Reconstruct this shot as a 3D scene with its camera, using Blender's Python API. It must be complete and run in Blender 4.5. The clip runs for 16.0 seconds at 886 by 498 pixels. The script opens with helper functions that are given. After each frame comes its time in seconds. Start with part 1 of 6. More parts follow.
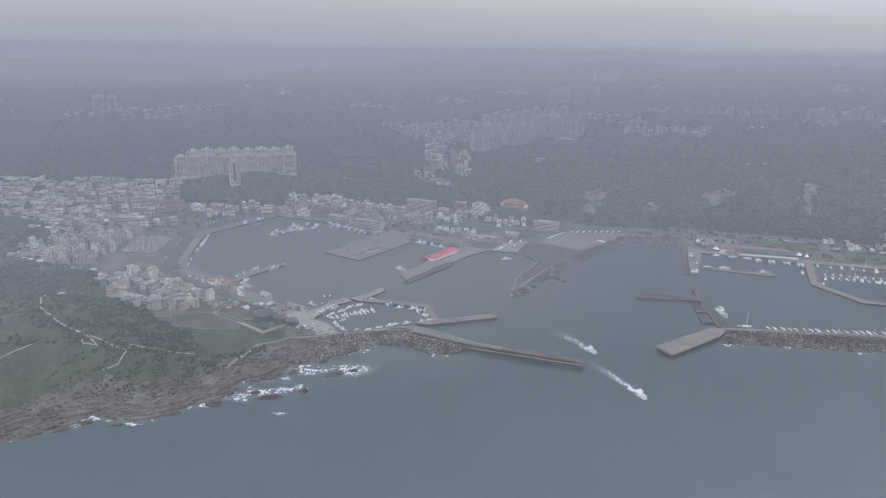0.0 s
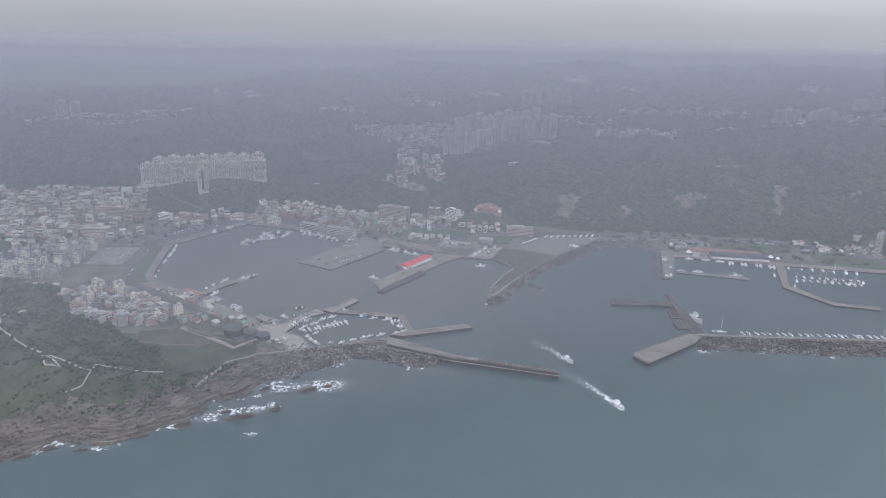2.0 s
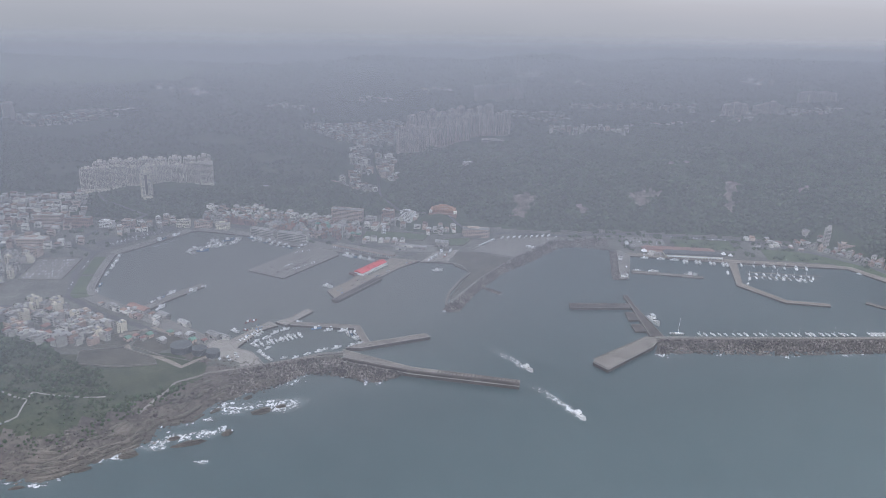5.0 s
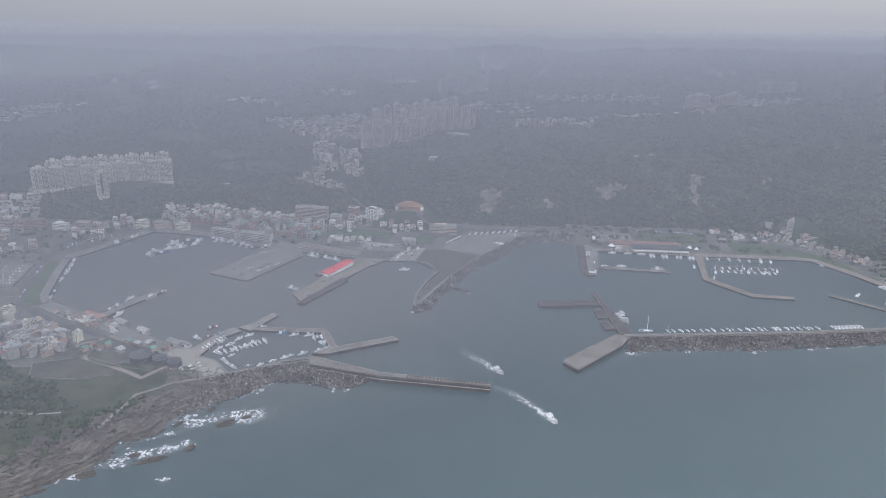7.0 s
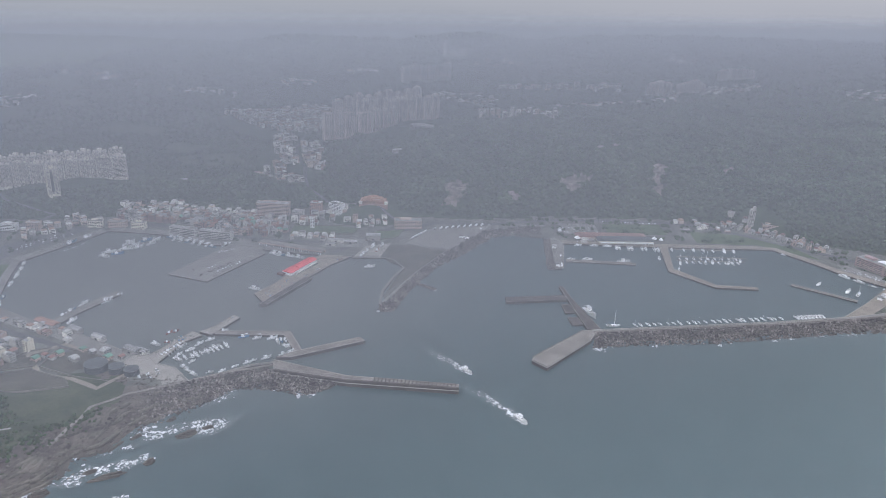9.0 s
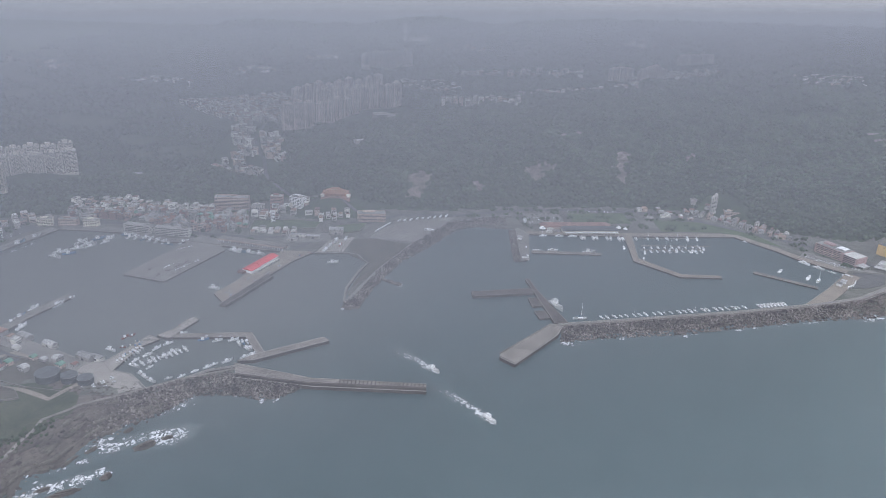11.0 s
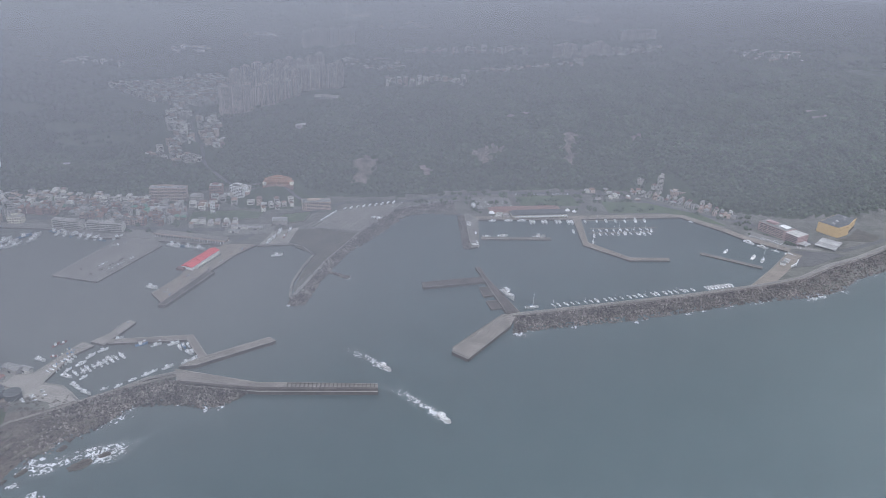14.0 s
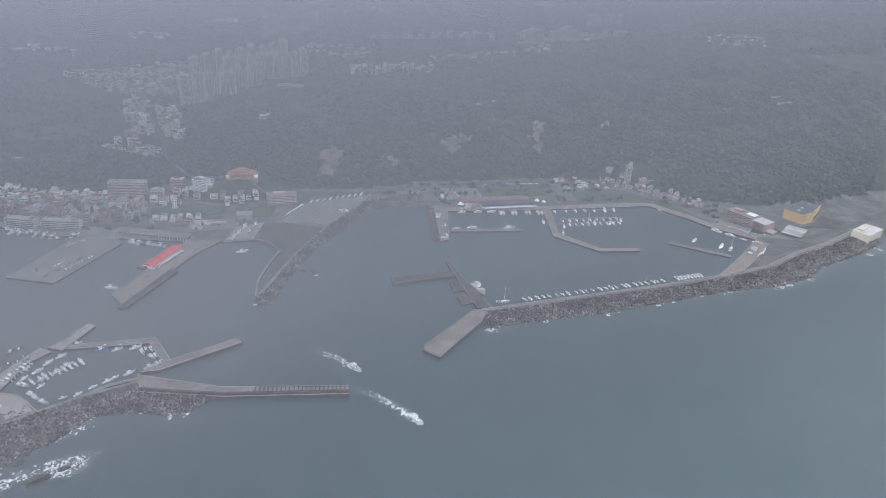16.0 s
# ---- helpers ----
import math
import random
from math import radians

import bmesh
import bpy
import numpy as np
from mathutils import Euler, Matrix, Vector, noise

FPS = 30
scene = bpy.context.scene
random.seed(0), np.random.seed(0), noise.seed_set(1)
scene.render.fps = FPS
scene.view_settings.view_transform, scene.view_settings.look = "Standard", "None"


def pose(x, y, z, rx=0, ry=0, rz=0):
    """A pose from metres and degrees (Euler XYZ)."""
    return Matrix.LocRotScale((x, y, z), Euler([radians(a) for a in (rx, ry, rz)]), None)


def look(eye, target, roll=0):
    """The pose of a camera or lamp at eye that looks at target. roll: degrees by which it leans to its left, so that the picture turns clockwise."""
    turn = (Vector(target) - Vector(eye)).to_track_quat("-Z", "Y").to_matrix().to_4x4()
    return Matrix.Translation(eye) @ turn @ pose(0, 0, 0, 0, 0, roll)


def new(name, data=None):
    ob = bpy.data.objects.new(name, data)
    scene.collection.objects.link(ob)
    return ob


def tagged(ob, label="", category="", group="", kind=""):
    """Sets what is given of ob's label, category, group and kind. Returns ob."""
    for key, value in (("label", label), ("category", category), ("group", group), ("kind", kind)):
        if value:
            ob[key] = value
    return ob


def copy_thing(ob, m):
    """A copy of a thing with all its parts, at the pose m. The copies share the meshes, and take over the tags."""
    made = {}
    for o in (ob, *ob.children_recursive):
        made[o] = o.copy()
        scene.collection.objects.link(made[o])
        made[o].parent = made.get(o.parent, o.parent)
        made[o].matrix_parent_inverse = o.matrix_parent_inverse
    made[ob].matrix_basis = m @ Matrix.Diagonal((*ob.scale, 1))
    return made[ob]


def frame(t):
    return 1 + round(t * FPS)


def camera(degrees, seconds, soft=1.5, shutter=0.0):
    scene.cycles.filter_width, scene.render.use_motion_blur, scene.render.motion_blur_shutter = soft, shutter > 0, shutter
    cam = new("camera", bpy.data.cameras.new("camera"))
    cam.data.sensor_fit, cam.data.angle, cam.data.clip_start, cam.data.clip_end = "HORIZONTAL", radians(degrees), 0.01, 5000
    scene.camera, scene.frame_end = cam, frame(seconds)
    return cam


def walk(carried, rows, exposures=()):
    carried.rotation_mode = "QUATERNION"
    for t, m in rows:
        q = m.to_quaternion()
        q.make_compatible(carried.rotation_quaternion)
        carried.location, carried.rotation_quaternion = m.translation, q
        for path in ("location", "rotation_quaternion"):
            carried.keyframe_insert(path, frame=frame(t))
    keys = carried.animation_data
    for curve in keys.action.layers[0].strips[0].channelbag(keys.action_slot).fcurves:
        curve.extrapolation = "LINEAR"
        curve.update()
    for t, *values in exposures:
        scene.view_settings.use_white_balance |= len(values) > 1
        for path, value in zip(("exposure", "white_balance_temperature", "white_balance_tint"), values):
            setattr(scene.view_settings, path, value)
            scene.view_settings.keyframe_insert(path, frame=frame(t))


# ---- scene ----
cam = camera(63.28, 16.0, soft=0.8)
# seconds, eye, target, roll
PATH = [
    (0.0, (-201.41, -875.52, 460.26), (-193.14, 73.18, 144.17), 2.464),
    (1.0, (-201.77, -866.11, 465.96), (-175.70, 82.45, 150.46), 2.423),
    (2.0, (-202.27, -856.07, 471.65), (-157.21, 91.54, 155.42), 2.412),
    (3.0, (-202.76, -845.50, 477.29), (-137.59, 100.26, 159.03), 2.424),
    (4.0, (-203.10, -834.49, 482.88), (-116.81, 108.46, 161.33), 2.452),
    (5.0, (-203.19, -823.12, 488.39), (-94.89, 116.00, 162.33), 2.494),
    (6.0, (-202.96, -811.48, 493.81), (-71.91, 122.75, 162.10), 2.545),
    (7.0, (-202.34, -799.65, 499.12), (-47.98, 128.61, 160.72), 2.603),
    (8.0, (-201.30, -787.68, 504.32), (-23.25, 133.49, 158.30), 2.667),
    (9.0, (-199.83, -775.65, 509.39), (2.07, 137.37, 154.95), 2.736),
    (10.0, (-197.94, -763.61, 514.33), (27.75, 140.24, 150.83), 2.812),
    (11.0, (-195.68, -751.59, 519.14), (53.52, 142.13, 146.09), 2.896),
    (12.0, (-193.10, -739.66, 523.82), (79.09, 143.13, 140.93), 2.990),
    (13.0, (-190.29, -727.83, 528.36), (104.14, 143.38, 135.55), 3.100),
    (14.0, (-187.36, -716.14, 532.78), (128.36, 143.05, 130.16), 3.231),
    (15.0, (-184.44, -704.61, 537.07), (151.40, 142.39, 125.00), 3.387),
    (16.0, (-181.68, -693.26, 541.26), (172.91, 141.66, 120.33), 3.578),
]
walk(cam, [(t, look(eye, target, roll)) for t, eye, target, roll in PATH], [(0.0, 0.16), (8.0, 0.15), (16.0, 0.12)])


# ---- sky, sun, haze ----
world = bpy.data.worlds.new("overcast")
scene.world = world
world.use_nodes = True
wn, wl = world.node_tree.nodes, world.node_tree.links
wn.clear()
w_out, w_bg, w_add = wn.new("ShaderNodeOutputWorld"), wn.new("ShaderNodeBackground"), wn.new("ShaderNodeMixRGB")
w_sky, w_co, w_sep, w_ramp = wn.new("ShaderNodeTexSky"), wn.new("ShaderNodeTexCoord"), wn.new("ShaderNodeSeparateXYZ"), wn.new("ShaderNodeValToRGB")
w_sky.sky_type, w_sky.sun_disc, w_sky.sun_elevation, w_sky.sun_rotation = "NISHITA", False, radians(48), radians(200)
w_noise = wn.new("ShaderNodeTexNoise")
w_noise.inputs["Scale"].default_value, w_noise.inputs["Detail"].default_value = 3.0, 5.0
w_map = wn.new("ShaderNodeMapping")
w_map.inputs["Scale"].default_value = (1.0, 1.0, 7.0)
w_math = wn.new("ShaderNodeMath")
w_math.operation, w_math.inputs[1].default_value = "MULTIPLY_ADD", 0.03
wl.new(w_co.outputs["Generated"], w_map.inputs[0])
wl.new(w_map.outputs[0], w_noise.inputs["Vector"])
wl.new(w_co.outputs["Generated"], w_sep.inputs[0])
wl.new(w_noise.outputs[0], w_math.inputs[0])
w_up = wn.new("ShaderNodeMapRange")
w_up.inputs[1].default_value, w_up.inputs[2].default_value = -0.1, 1.0
wl.new(w_sep.outputs["Z"], w_up.inputs[0])
wl.new(w_up.outputs[0], w_math.inputs[2])
wl.new(w_math.outputs[0], w_ramp.inputs[0])
ramp = w_ramp.color_ramp
ramp.elements[0].position, ramp.elements[0].color = 0.03, (0.200, 0.216, 0.254, 1)
ramp.elements[1].position, ramp.elements[1].color = 1.0, (1.36, 1.46, 1.72, 1)
for at, shade in ((0.062, (0.222, 0.237, 0.276, 1)), (0.092, (0.262, 0.272, 0.312, 1)), (0.112, (0.298, 0.302, 0.338, 1)), (0.3, (0.82, 0.87, 1.0, 1))):
    ramp.elements.new(at).color = shade
w_add.blend_type, w_add.inputs[0].default_value = "MIX", 0.0001
wl.new(w_ramp.outputs[0], w_add.inputs[1])
wl.new(w_sky.outputs[0], w_add.inputs[2])
wl.new(w_add.outputs[0], w_bg.inputs[0])
w_bg.inputs[1].default_value = 1.5
wl.new(w_bg.outputs[0], w_out.inputs[0])

sun = new("sun", bpy.data.lights.new("sun", "SUN"))
sun.data.energy, sun.data.angle, sun.data.color = 1.9, radians(18), (1.0, 0.97, 0.93)
sun.matrix_world = look((0, 0, 900), (300, 500, 0))


# ---- materials ----
def material(name, one, two, size=3.0, rough=0.85, bump=0.3, metal=0.0, vary=0.0, coords="Object", detail=6.0, island=False, large=0.0):
    """A surface that drifts between two colours at two scales, with fine relief. vary: how far whole objects or loose pieces differ."""
    m = bpy.data.materials.new(name)
    m.use_nodes = True
    n, l = m.node_tree.nodes, m.node_tree.links
    bsdf = n["Principled BSDF"]
    co = n.new("ShaderNodeTexCoord")
    geo = n.new("ShaderNodeNewGeometry")
    where = geo.outputs["Position"] if coords == "World" else co.outputs[coords]
    fine, wide = n.new("ShaderNodeTexNoise"), n.new("ShaderNodeTexNoise")
    fine.inputs["Scale"].default_value, fine.inputs["Detail"].default_value = 1 / size, detail
    wide.inputs["Scale"].default_value, wide.inputs["Detail"].default_value = 1 / (large or size * 9), 3
    both = n.new("ShaderNodeMath")
    both.operation, both.use_clamp = "ADD", True
    half = n.new("ShaderNodeMath")
    half.operation, half.inputs[1].default_value, half.inputs[2].default_value = "MULTIPLY_ADD", 1.3, -0.65
    l.new(where, fine.inputs["Vector"])
    l.new(where, wide.inputs["Vector"])
    l.new(wide.outputs[0], half.inputs[0])
    l.new(fine.outputs[0], both.inputs[0])
    l.new(half.outputs[0], both.inputs[1])
    mix = n.new("ShaderNodeMixRGB")
    mix.inputs[1].default_value, mix.inputs[2].default_value = (*one, 1), (*two, 1)
    l.new(both.outputs[0], mix.inputs[0])
    colour = mix.outputs[0]
    if vary:
        hsv = n.new("ShaderNodeHueSaturation")
        rand = geo.outputs["Random Per Island"] if island else n.new("ShaderNodeObjectInfo").outputs["Random"]
        span, hue = n.new("ShaderNodeMapRange"), n.new("ShaderNodeMapRange")
        span.inputs[3].default_value, span.inputs[4].default_value = 1 - vary, 1 + vary
        hue.inputs[3].default_value, hue.inputs[4].default_value = 0.5 - vary * 0.05, 0.5 + vary * 0.05
        l.new(rand, span.inputs[0])
        l.new(rand, hue.inputs[0])
        l.new(span.outputs[0], hsv.inputs["Value"])
        l.new(hue.outputs[0], hsv.inputs["Hue"])
        l.new(colour, hsv.inputs["Color"])
        colour = hsv.outputs[0]
    l.new(colour, bsdf.inputs["Base Color"])
    bsdf.inputs["Roughness"].default_value, bsdf.inputs["Metallic"].default_value = rough, metal
    if bump:
        b = n.new("ShaderNodeBump")
        b.inputs["Strength"].default_value, b.inputs["Distance"].default_value = bump, size * 0.2
        l.new(fine.outputs[0], b.inputs["Height"])
        l.new(b.outputs[0], bsdf.inputs["Normal"])
    return m


def water_material():
    m = material("sea_water", (0.031, 0.051, 0.055), (0.046, 0.068, 0.073), 40, 0.3, 0.0, coords="World", large=420)
    n, l = m.node_tree.nodes, m.node_tree.links
    bsdf = n["Principled BSDF"]
    geo = n.new("ShaderNodeNewGeometry")
    height_sum = None
    for size, tall in ((3.2, 0.10), (14, 0.30), (60, 0.5)):
        t, k = n.new("ShaderNodeTexNoise"), n.new("ShaderNodeMath")
        t.inputs["Scale"].default_value, t.inputs["Detail"].default_value = 1 / size, 3
        l.new(geo.outputs["Position"], t.inputs["Vector"])
        k.operation, k.inputs[1].default_value = "MULTIPLY_ADD", tall
        l.new(t.outputs[0], k.inputs[0])
        if height_sum:
            l.new(height_sum, k.inputs[2])
        else:
            k.inputs[2].default_value = 0
        height_sum = k.outputs[0]
    b = n.new("ShaderNodeBump")
    b.inputs["Strength"].default_value, b.inputs["Distance"].default_value = 0.6, 1.0
    l.new(height_sum, b.inputs["Height"])
    l.new(b.outputs[0], bsdf.inputs["Normal"])
    bsdf.inputs["IOR"].default_value = 1.33
    # paler sheltered inner harbour: sky reflection and haze put into the base colour
    away, near, sky_sheen = n.new("ShaderNodeVectorMath"), n.new("ShaderNodeMapRange"), n.new("ShaderNodeMixRGB")
    away.operation, away.inputs[1].default_value = "DISTANCE", (-400, 470, 0)
    l.new(geo.outputs["Position"], away.inputs[0])
    l.new(away.outputs["Value"], near.inputs[0])
    near.interpolation_type = "SMOOTHSTEP"
    near.inputs[1].default_value, near.inputs[2].default_value, near.inputs[3].default_value, near.inputs[4].default_value = 620, 160, 0.0, 1.0
    old = bsdf.inputs["Base Color"].links[0].from_socket
    sky_sheen.inputs[2].default_value = (0.082, 0.090, 0.086, 1)
    l.new(near.outputs[0], sky_sheen.inputs[0])
    l.new(old, sky_sheen.inputs[1])
    l.new(sky_sheen.outputs[0], bsdf.inputs["Base Color"])
    return m


def haze_veil_material(name, colour, stops, low, high):
    """Distance haze put into a see-through sheet: more opaque further inland (along y)."""
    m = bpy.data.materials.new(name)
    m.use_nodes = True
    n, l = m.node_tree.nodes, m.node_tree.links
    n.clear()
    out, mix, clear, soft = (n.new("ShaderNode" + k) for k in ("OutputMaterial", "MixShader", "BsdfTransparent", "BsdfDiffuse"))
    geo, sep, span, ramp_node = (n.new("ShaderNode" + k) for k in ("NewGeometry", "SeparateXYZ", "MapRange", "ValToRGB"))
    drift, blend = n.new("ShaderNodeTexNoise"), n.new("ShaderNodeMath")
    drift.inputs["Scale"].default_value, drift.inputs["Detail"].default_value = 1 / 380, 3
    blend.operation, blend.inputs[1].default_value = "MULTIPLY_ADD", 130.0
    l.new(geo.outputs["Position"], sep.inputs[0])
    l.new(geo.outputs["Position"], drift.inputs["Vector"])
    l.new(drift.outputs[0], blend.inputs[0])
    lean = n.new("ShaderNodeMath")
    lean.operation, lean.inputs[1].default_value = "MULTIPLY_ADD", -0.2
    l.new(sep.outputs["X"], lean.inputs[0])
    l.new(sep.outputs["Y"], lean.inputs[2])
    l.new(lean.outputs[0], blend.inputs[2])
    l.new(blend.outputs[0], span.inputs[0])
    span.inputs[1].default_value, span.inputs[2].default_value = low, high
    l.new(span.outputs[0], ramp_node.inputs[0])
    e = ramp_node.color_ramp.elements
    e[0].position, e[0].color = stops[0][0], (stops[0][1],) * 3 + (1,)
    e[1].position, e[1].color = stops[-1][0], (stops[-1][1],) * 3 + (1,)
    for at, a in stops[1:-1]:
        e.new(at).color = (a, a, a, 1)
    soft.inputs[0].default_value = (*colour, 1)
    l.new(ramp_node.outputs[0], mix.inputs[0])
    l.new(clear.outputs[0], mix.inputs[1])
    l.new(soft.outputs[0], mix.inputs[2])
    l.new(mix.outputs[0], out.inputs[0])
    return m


def foam_material():
    """Lacy foam; how much of the water it covers comes from the mesh."""
    m = material("sea_foam", (0.34, 0.37, 0.39), (0.54, 0.55, 0.56), 2, 0.9, 0.2, coords="World")
    n, l = m.node_tree.nodes, m.node_tree.links
    geo, t, cover, add, gain = (n.new("ShaderNode" + k) for k in ("NewGeometry", "TexNoise", "Attribute", "Math", "Math"))
    cover.attribute_name = "cover"
    t.inputs["Scale"].default_value, t.inputs["Detail"].default_value, t.inputs["Distortion"].default_value = 1 / 5.0, 8, 1.2
    l.new(geo.outputs["Position"], t.inputs["Vector"])
    add.operation, add.inputs[1].default_value = "MULTIPLY_ADD", 2.6
    l.new(t.outputs[0], add.inputs[0])
    l.new(cover.outputs["Fac"], add.inputs[2])
    gain.operation, gain.use_clamp, gain.inputs[1].default_value, gain.inputs[2].default_value = "MULTIPLY_ADD", True, 1.5, -2.55
    l.new(add.outputs[0], gain.inputs[0])
    l.new(gain.outputs[0], n["Principled BSDF"].inputs["Alpha"])
    return m


SEA, FOAM = water_material(), foam_material()
CONCRETE = material("weathered_concrete", (0.095, 0.085, 0.077), (0.21, 0.19, 0.172), 4, 0.9, 0.3, coords="World", large=26)
# darker concrete for quay sides, moles, parapets and posts
CONCRETE_DARK = material("dark_concrete", (0.028, 0.024, 0.022), (0.085, 0.070, 0.064), 3, 0.8, 0.4, coords="World", large=18)
CONCRETE_LIGHT = material("pale_concrete", (0.17, 0.158, 0.145), (0.29, 0.272, 0.248), 4, 0.9, 0.2, coords="World", large=25)
ASPHALT = material("asphalt", (0.045, 0.045, 0.047), (0.10, 0.10, 0.10), 4, 0.9, 0.2, coords="World", large=40)
PAVING = material("grey_pavement", (0.11, 0.105, 0.10), (0.20, 0.19, 0.178), 3, 0.9, 0.2, coords="World", large=35)
PAVING_WARM = material("brownish_pavement", (0.14, 0.118, 0.10), (0.235, 0.205, 0.17), 4, 0.9, 0.2, coords="World", large=30)
TOWN = material("town_ground", (0.040, 0.046, 0.036), (0.15, 0.145, 0.13), 9, 0.95, 0.3, coords="World", large=45)
GRASS = material("headland_grass", (0.011, 0.022, 0.011), (0.066, 0.074, 0.040), 5, 0.95, 0.9, coords="World", large=48)
LAWN = material("lawn", (0.035, 0.062, 0.024), (0.07, 0.095, 0.042), 6, 0.95, 0.4, coords="World", large=30)
FIELD = material("valley_field", (0.022, 0.036, 0.016), (0.060, 0.070, 0.036), 26, 0.95, 0.5, coords="World", large=140)
FOREST_FLOOR = material("forest_floor", (0.016, 0.028, 0.012), (0.036, 0.054, 0.022), 9, 0.95, 0.6, coords="World", large=60)
ROCK = material("shore_rock", (0.026, 0.022, 0.020), (0.125, 0.106, 0.090), 5, 0.9, 0.9, coords="World", large=32)
ROCK_DARK = material("wet_rock_and_gap_shade", (0.03, 0.026, 0.022), (0.08, 0.066, 0.052), 3, 0.7, 0.8, coords="World")
ROCK_ISLAND = material("boulder_rock", (0.026, 0.023, 0.021), (0.115, 0.098, 0.084), 3, 0.9, 0.6, vary=0.4, coords="World", island=True)
CLIFF = material("bare_cliff", (0.030, 0.034, 0.027), (0.20, 0.165, 0.14), 7, 0.95, 0.7, coords="World", large=19)
SCRUB = material("bare_scrubby_soil", (0.034, 0.035, 0.027), (0.088, 0.080, 0.064), 8, 0.95, 0.5, coords="World", large=40)
LEAF = material("tree_foliage", (0.014, 0.027, 0.011), (0.044, 0.064, 0.026), 2.5, 0.9, 0.6, vary=0.3, coords="World", island=True, large=110)
ARMOUR = material("armour_concrete", (0.022, 0.019, 0.018), (0.185, 0.158, 0.147), 4, 0.9, 0.3, vary=0.75, coords="World", island=True, large=24)
PLASTER = material("stained_plaster", (0.25, 0.238, 0.22), (0.47, 0.45, 0.42), 2, 0.85, 0.1, vary=0.45)
PLASTER_WARM = material("pinkish_tile_wall", (0.34, 0.25, 0.21), (0.48, 0.37, 0.31), 2.5, 0.8, 0.1, vary=0.3)
PLASTER_CREAM = material("cream_wall", (0.55, 0.50, 0.40), (0.70, 0.65, 0.54), 3, 0.8, 0.1, vary=0.15)
BRICKWALL = material("red_brown_tile", (0.21, 0.115, 0.095), (0.31, 0.18, 0.15), 2.5, 0.8, 0.1, vary=0.2)
TOWER_PINK = material("pink_beige_tower_tile", (0.52, 0.43, 0.40), (0.66, 0.56, 0.52), 5, 0.8, 0.1, vary=0.15)
TOWER_CREAM = material("cream_tower_tile", (0.58, 0.53, 0.46), (0.72, 0.66, 0.58), 5, 0.8, 0.1, vary=0.08)
HOTEL_PINK = material("dull_pink_tile", (0.27, 0.175, 0.17), (0.38, 0.26, 0.25), 3, 0.8, 0.1)
YELLOW = material("ochre_yellow_wall", (0.50, 0.33, 0.13), (0.62, 0.43, 0.19), 5, 0.8, 0.1)
PLASTER_FAR = material("distant_plaster", (0.40, 0.38, 0.35), (0.64, 0.62, 0.58), 6, 0.85, 0.1, vary=0.45, coords="World", island=True)
WARM_FAR = material("distant_pinkish_wall", (0.36, 0.27, 0.23), (0.50, 0.40, 0.34), 6, 0.85, 0.1, vary=0.3, coords="World", island=True)
ROOF_FAR = material("distant_grey_roof", (0.20, 0.197, 0.19), (0.52, 0.51, 0.49), 6, 0.85, 0.1, vary=0.6, coords="World", island=True)
RUST_FAR = material("distant_rusty_roof", (0.17, 0.10, 0.085), (0.28, 0.19, 0.16), 6, 0.85, 0.1, vary=0.4, coords="World", island=True)
ROOF_GREY = material("grey_roof", (0.22, 0.22, 0.21), (0.42, 0.41, 0.39), 3, 0.85, 0.15, vary=0.45)
ROOF_METAL = material("sheet_metal_roof", (0.17, 0.17, 0.168), (0.36, 0.355, 0.35), 2, 0.6, 0.1, 0.1, vary=0.4)
ROOF_RUST = material("rusty_red_sheet_roof", (0.16, 0.085, 0.07), (0.27, 0.15, 0.125), 2, 0.7, 0.1, vary=0.3)
ROOF_GREEN = material("green_sheet_roof", (0.10, 0.22, 0.17), (0.18, 0.32, 0.25), 2, 0.7, 0.1, vary=0.3)
RED_ROOF = material("bright_red_roof", (0.50, 0.035, 0.045), (0.62, 0.08, 0.08), 4, 0.6, 0.1)
ORANGE = material("orange_temple_tile", (0.26, 0.12, 0.065), (0.40, 0.22, 0.13), 3, 0.7, 0.2)
WINDOW = material("dark_window_glass", (0.03, 0.035, 0.042), (0.09, 0.10, 0.11), 3, 0.2, 0.0, vary=0.3)
TOWER_GLASS = material("pale_tower_windows", (0.12, 0.12, 0.125), (0.22, 0.215, 0.21), 3, 0.3, 0.0, vary=0.3)
WHITE = material("white_paint", (0.68, 0.69, 0.70), (0.84, 0.84, 0.83), 2, 0.5, 0.05, vary=0.1)
TANK_STEEL = material("dark_grey_tank_steel", (0.045, 0.052, 0.056), (0.09, 0.095, 0.10), 4, 0.6, 0.1, 0.2)
STEEL = material("grey_steel", (0.16, 0.16, 0.17), (0.30, 0.30, 0.30), 2, 0.5, 0.1, 0.5)
DECK = material("worn_deck", (0.15, 0.17, 0.16), (0.30, 0.29, 0.26), 1.5, 0.8, 0.1, vary=0.4)
HULL_WHITE = material("white_hull_paint", (0.36, 0.375, 0.38), (0.60, 0.61, 0.61), 1.5, 0.45, 0.05, vary=0.25)
HULL_BLUE = material("blue_hull_paint", (0.05, 0.12, 0.20), (0.12, 0.20, 0.28), 1.5, 0.5, 0.05, vary=0.3)
HULL_RED = material("red_oxide_hull_paint", (0.16, 0.05, 0.04), (0.26, 0.09, 0.07), 1.5, 0.6, 0.05, vary=0.3)
RUBBER = material("tyre_rubber", (0.012, 0.012, 0.013), (0.03, 0.03, 0.03), 0.5, 0.9, 0.1)
CAR_PAINT = material("car_paint", (0.42, 0.43, 0.44), (0.62, 0.62, 0.62), 2, 0.35, 0.0, 0.2, vary=0.7)
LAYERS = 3
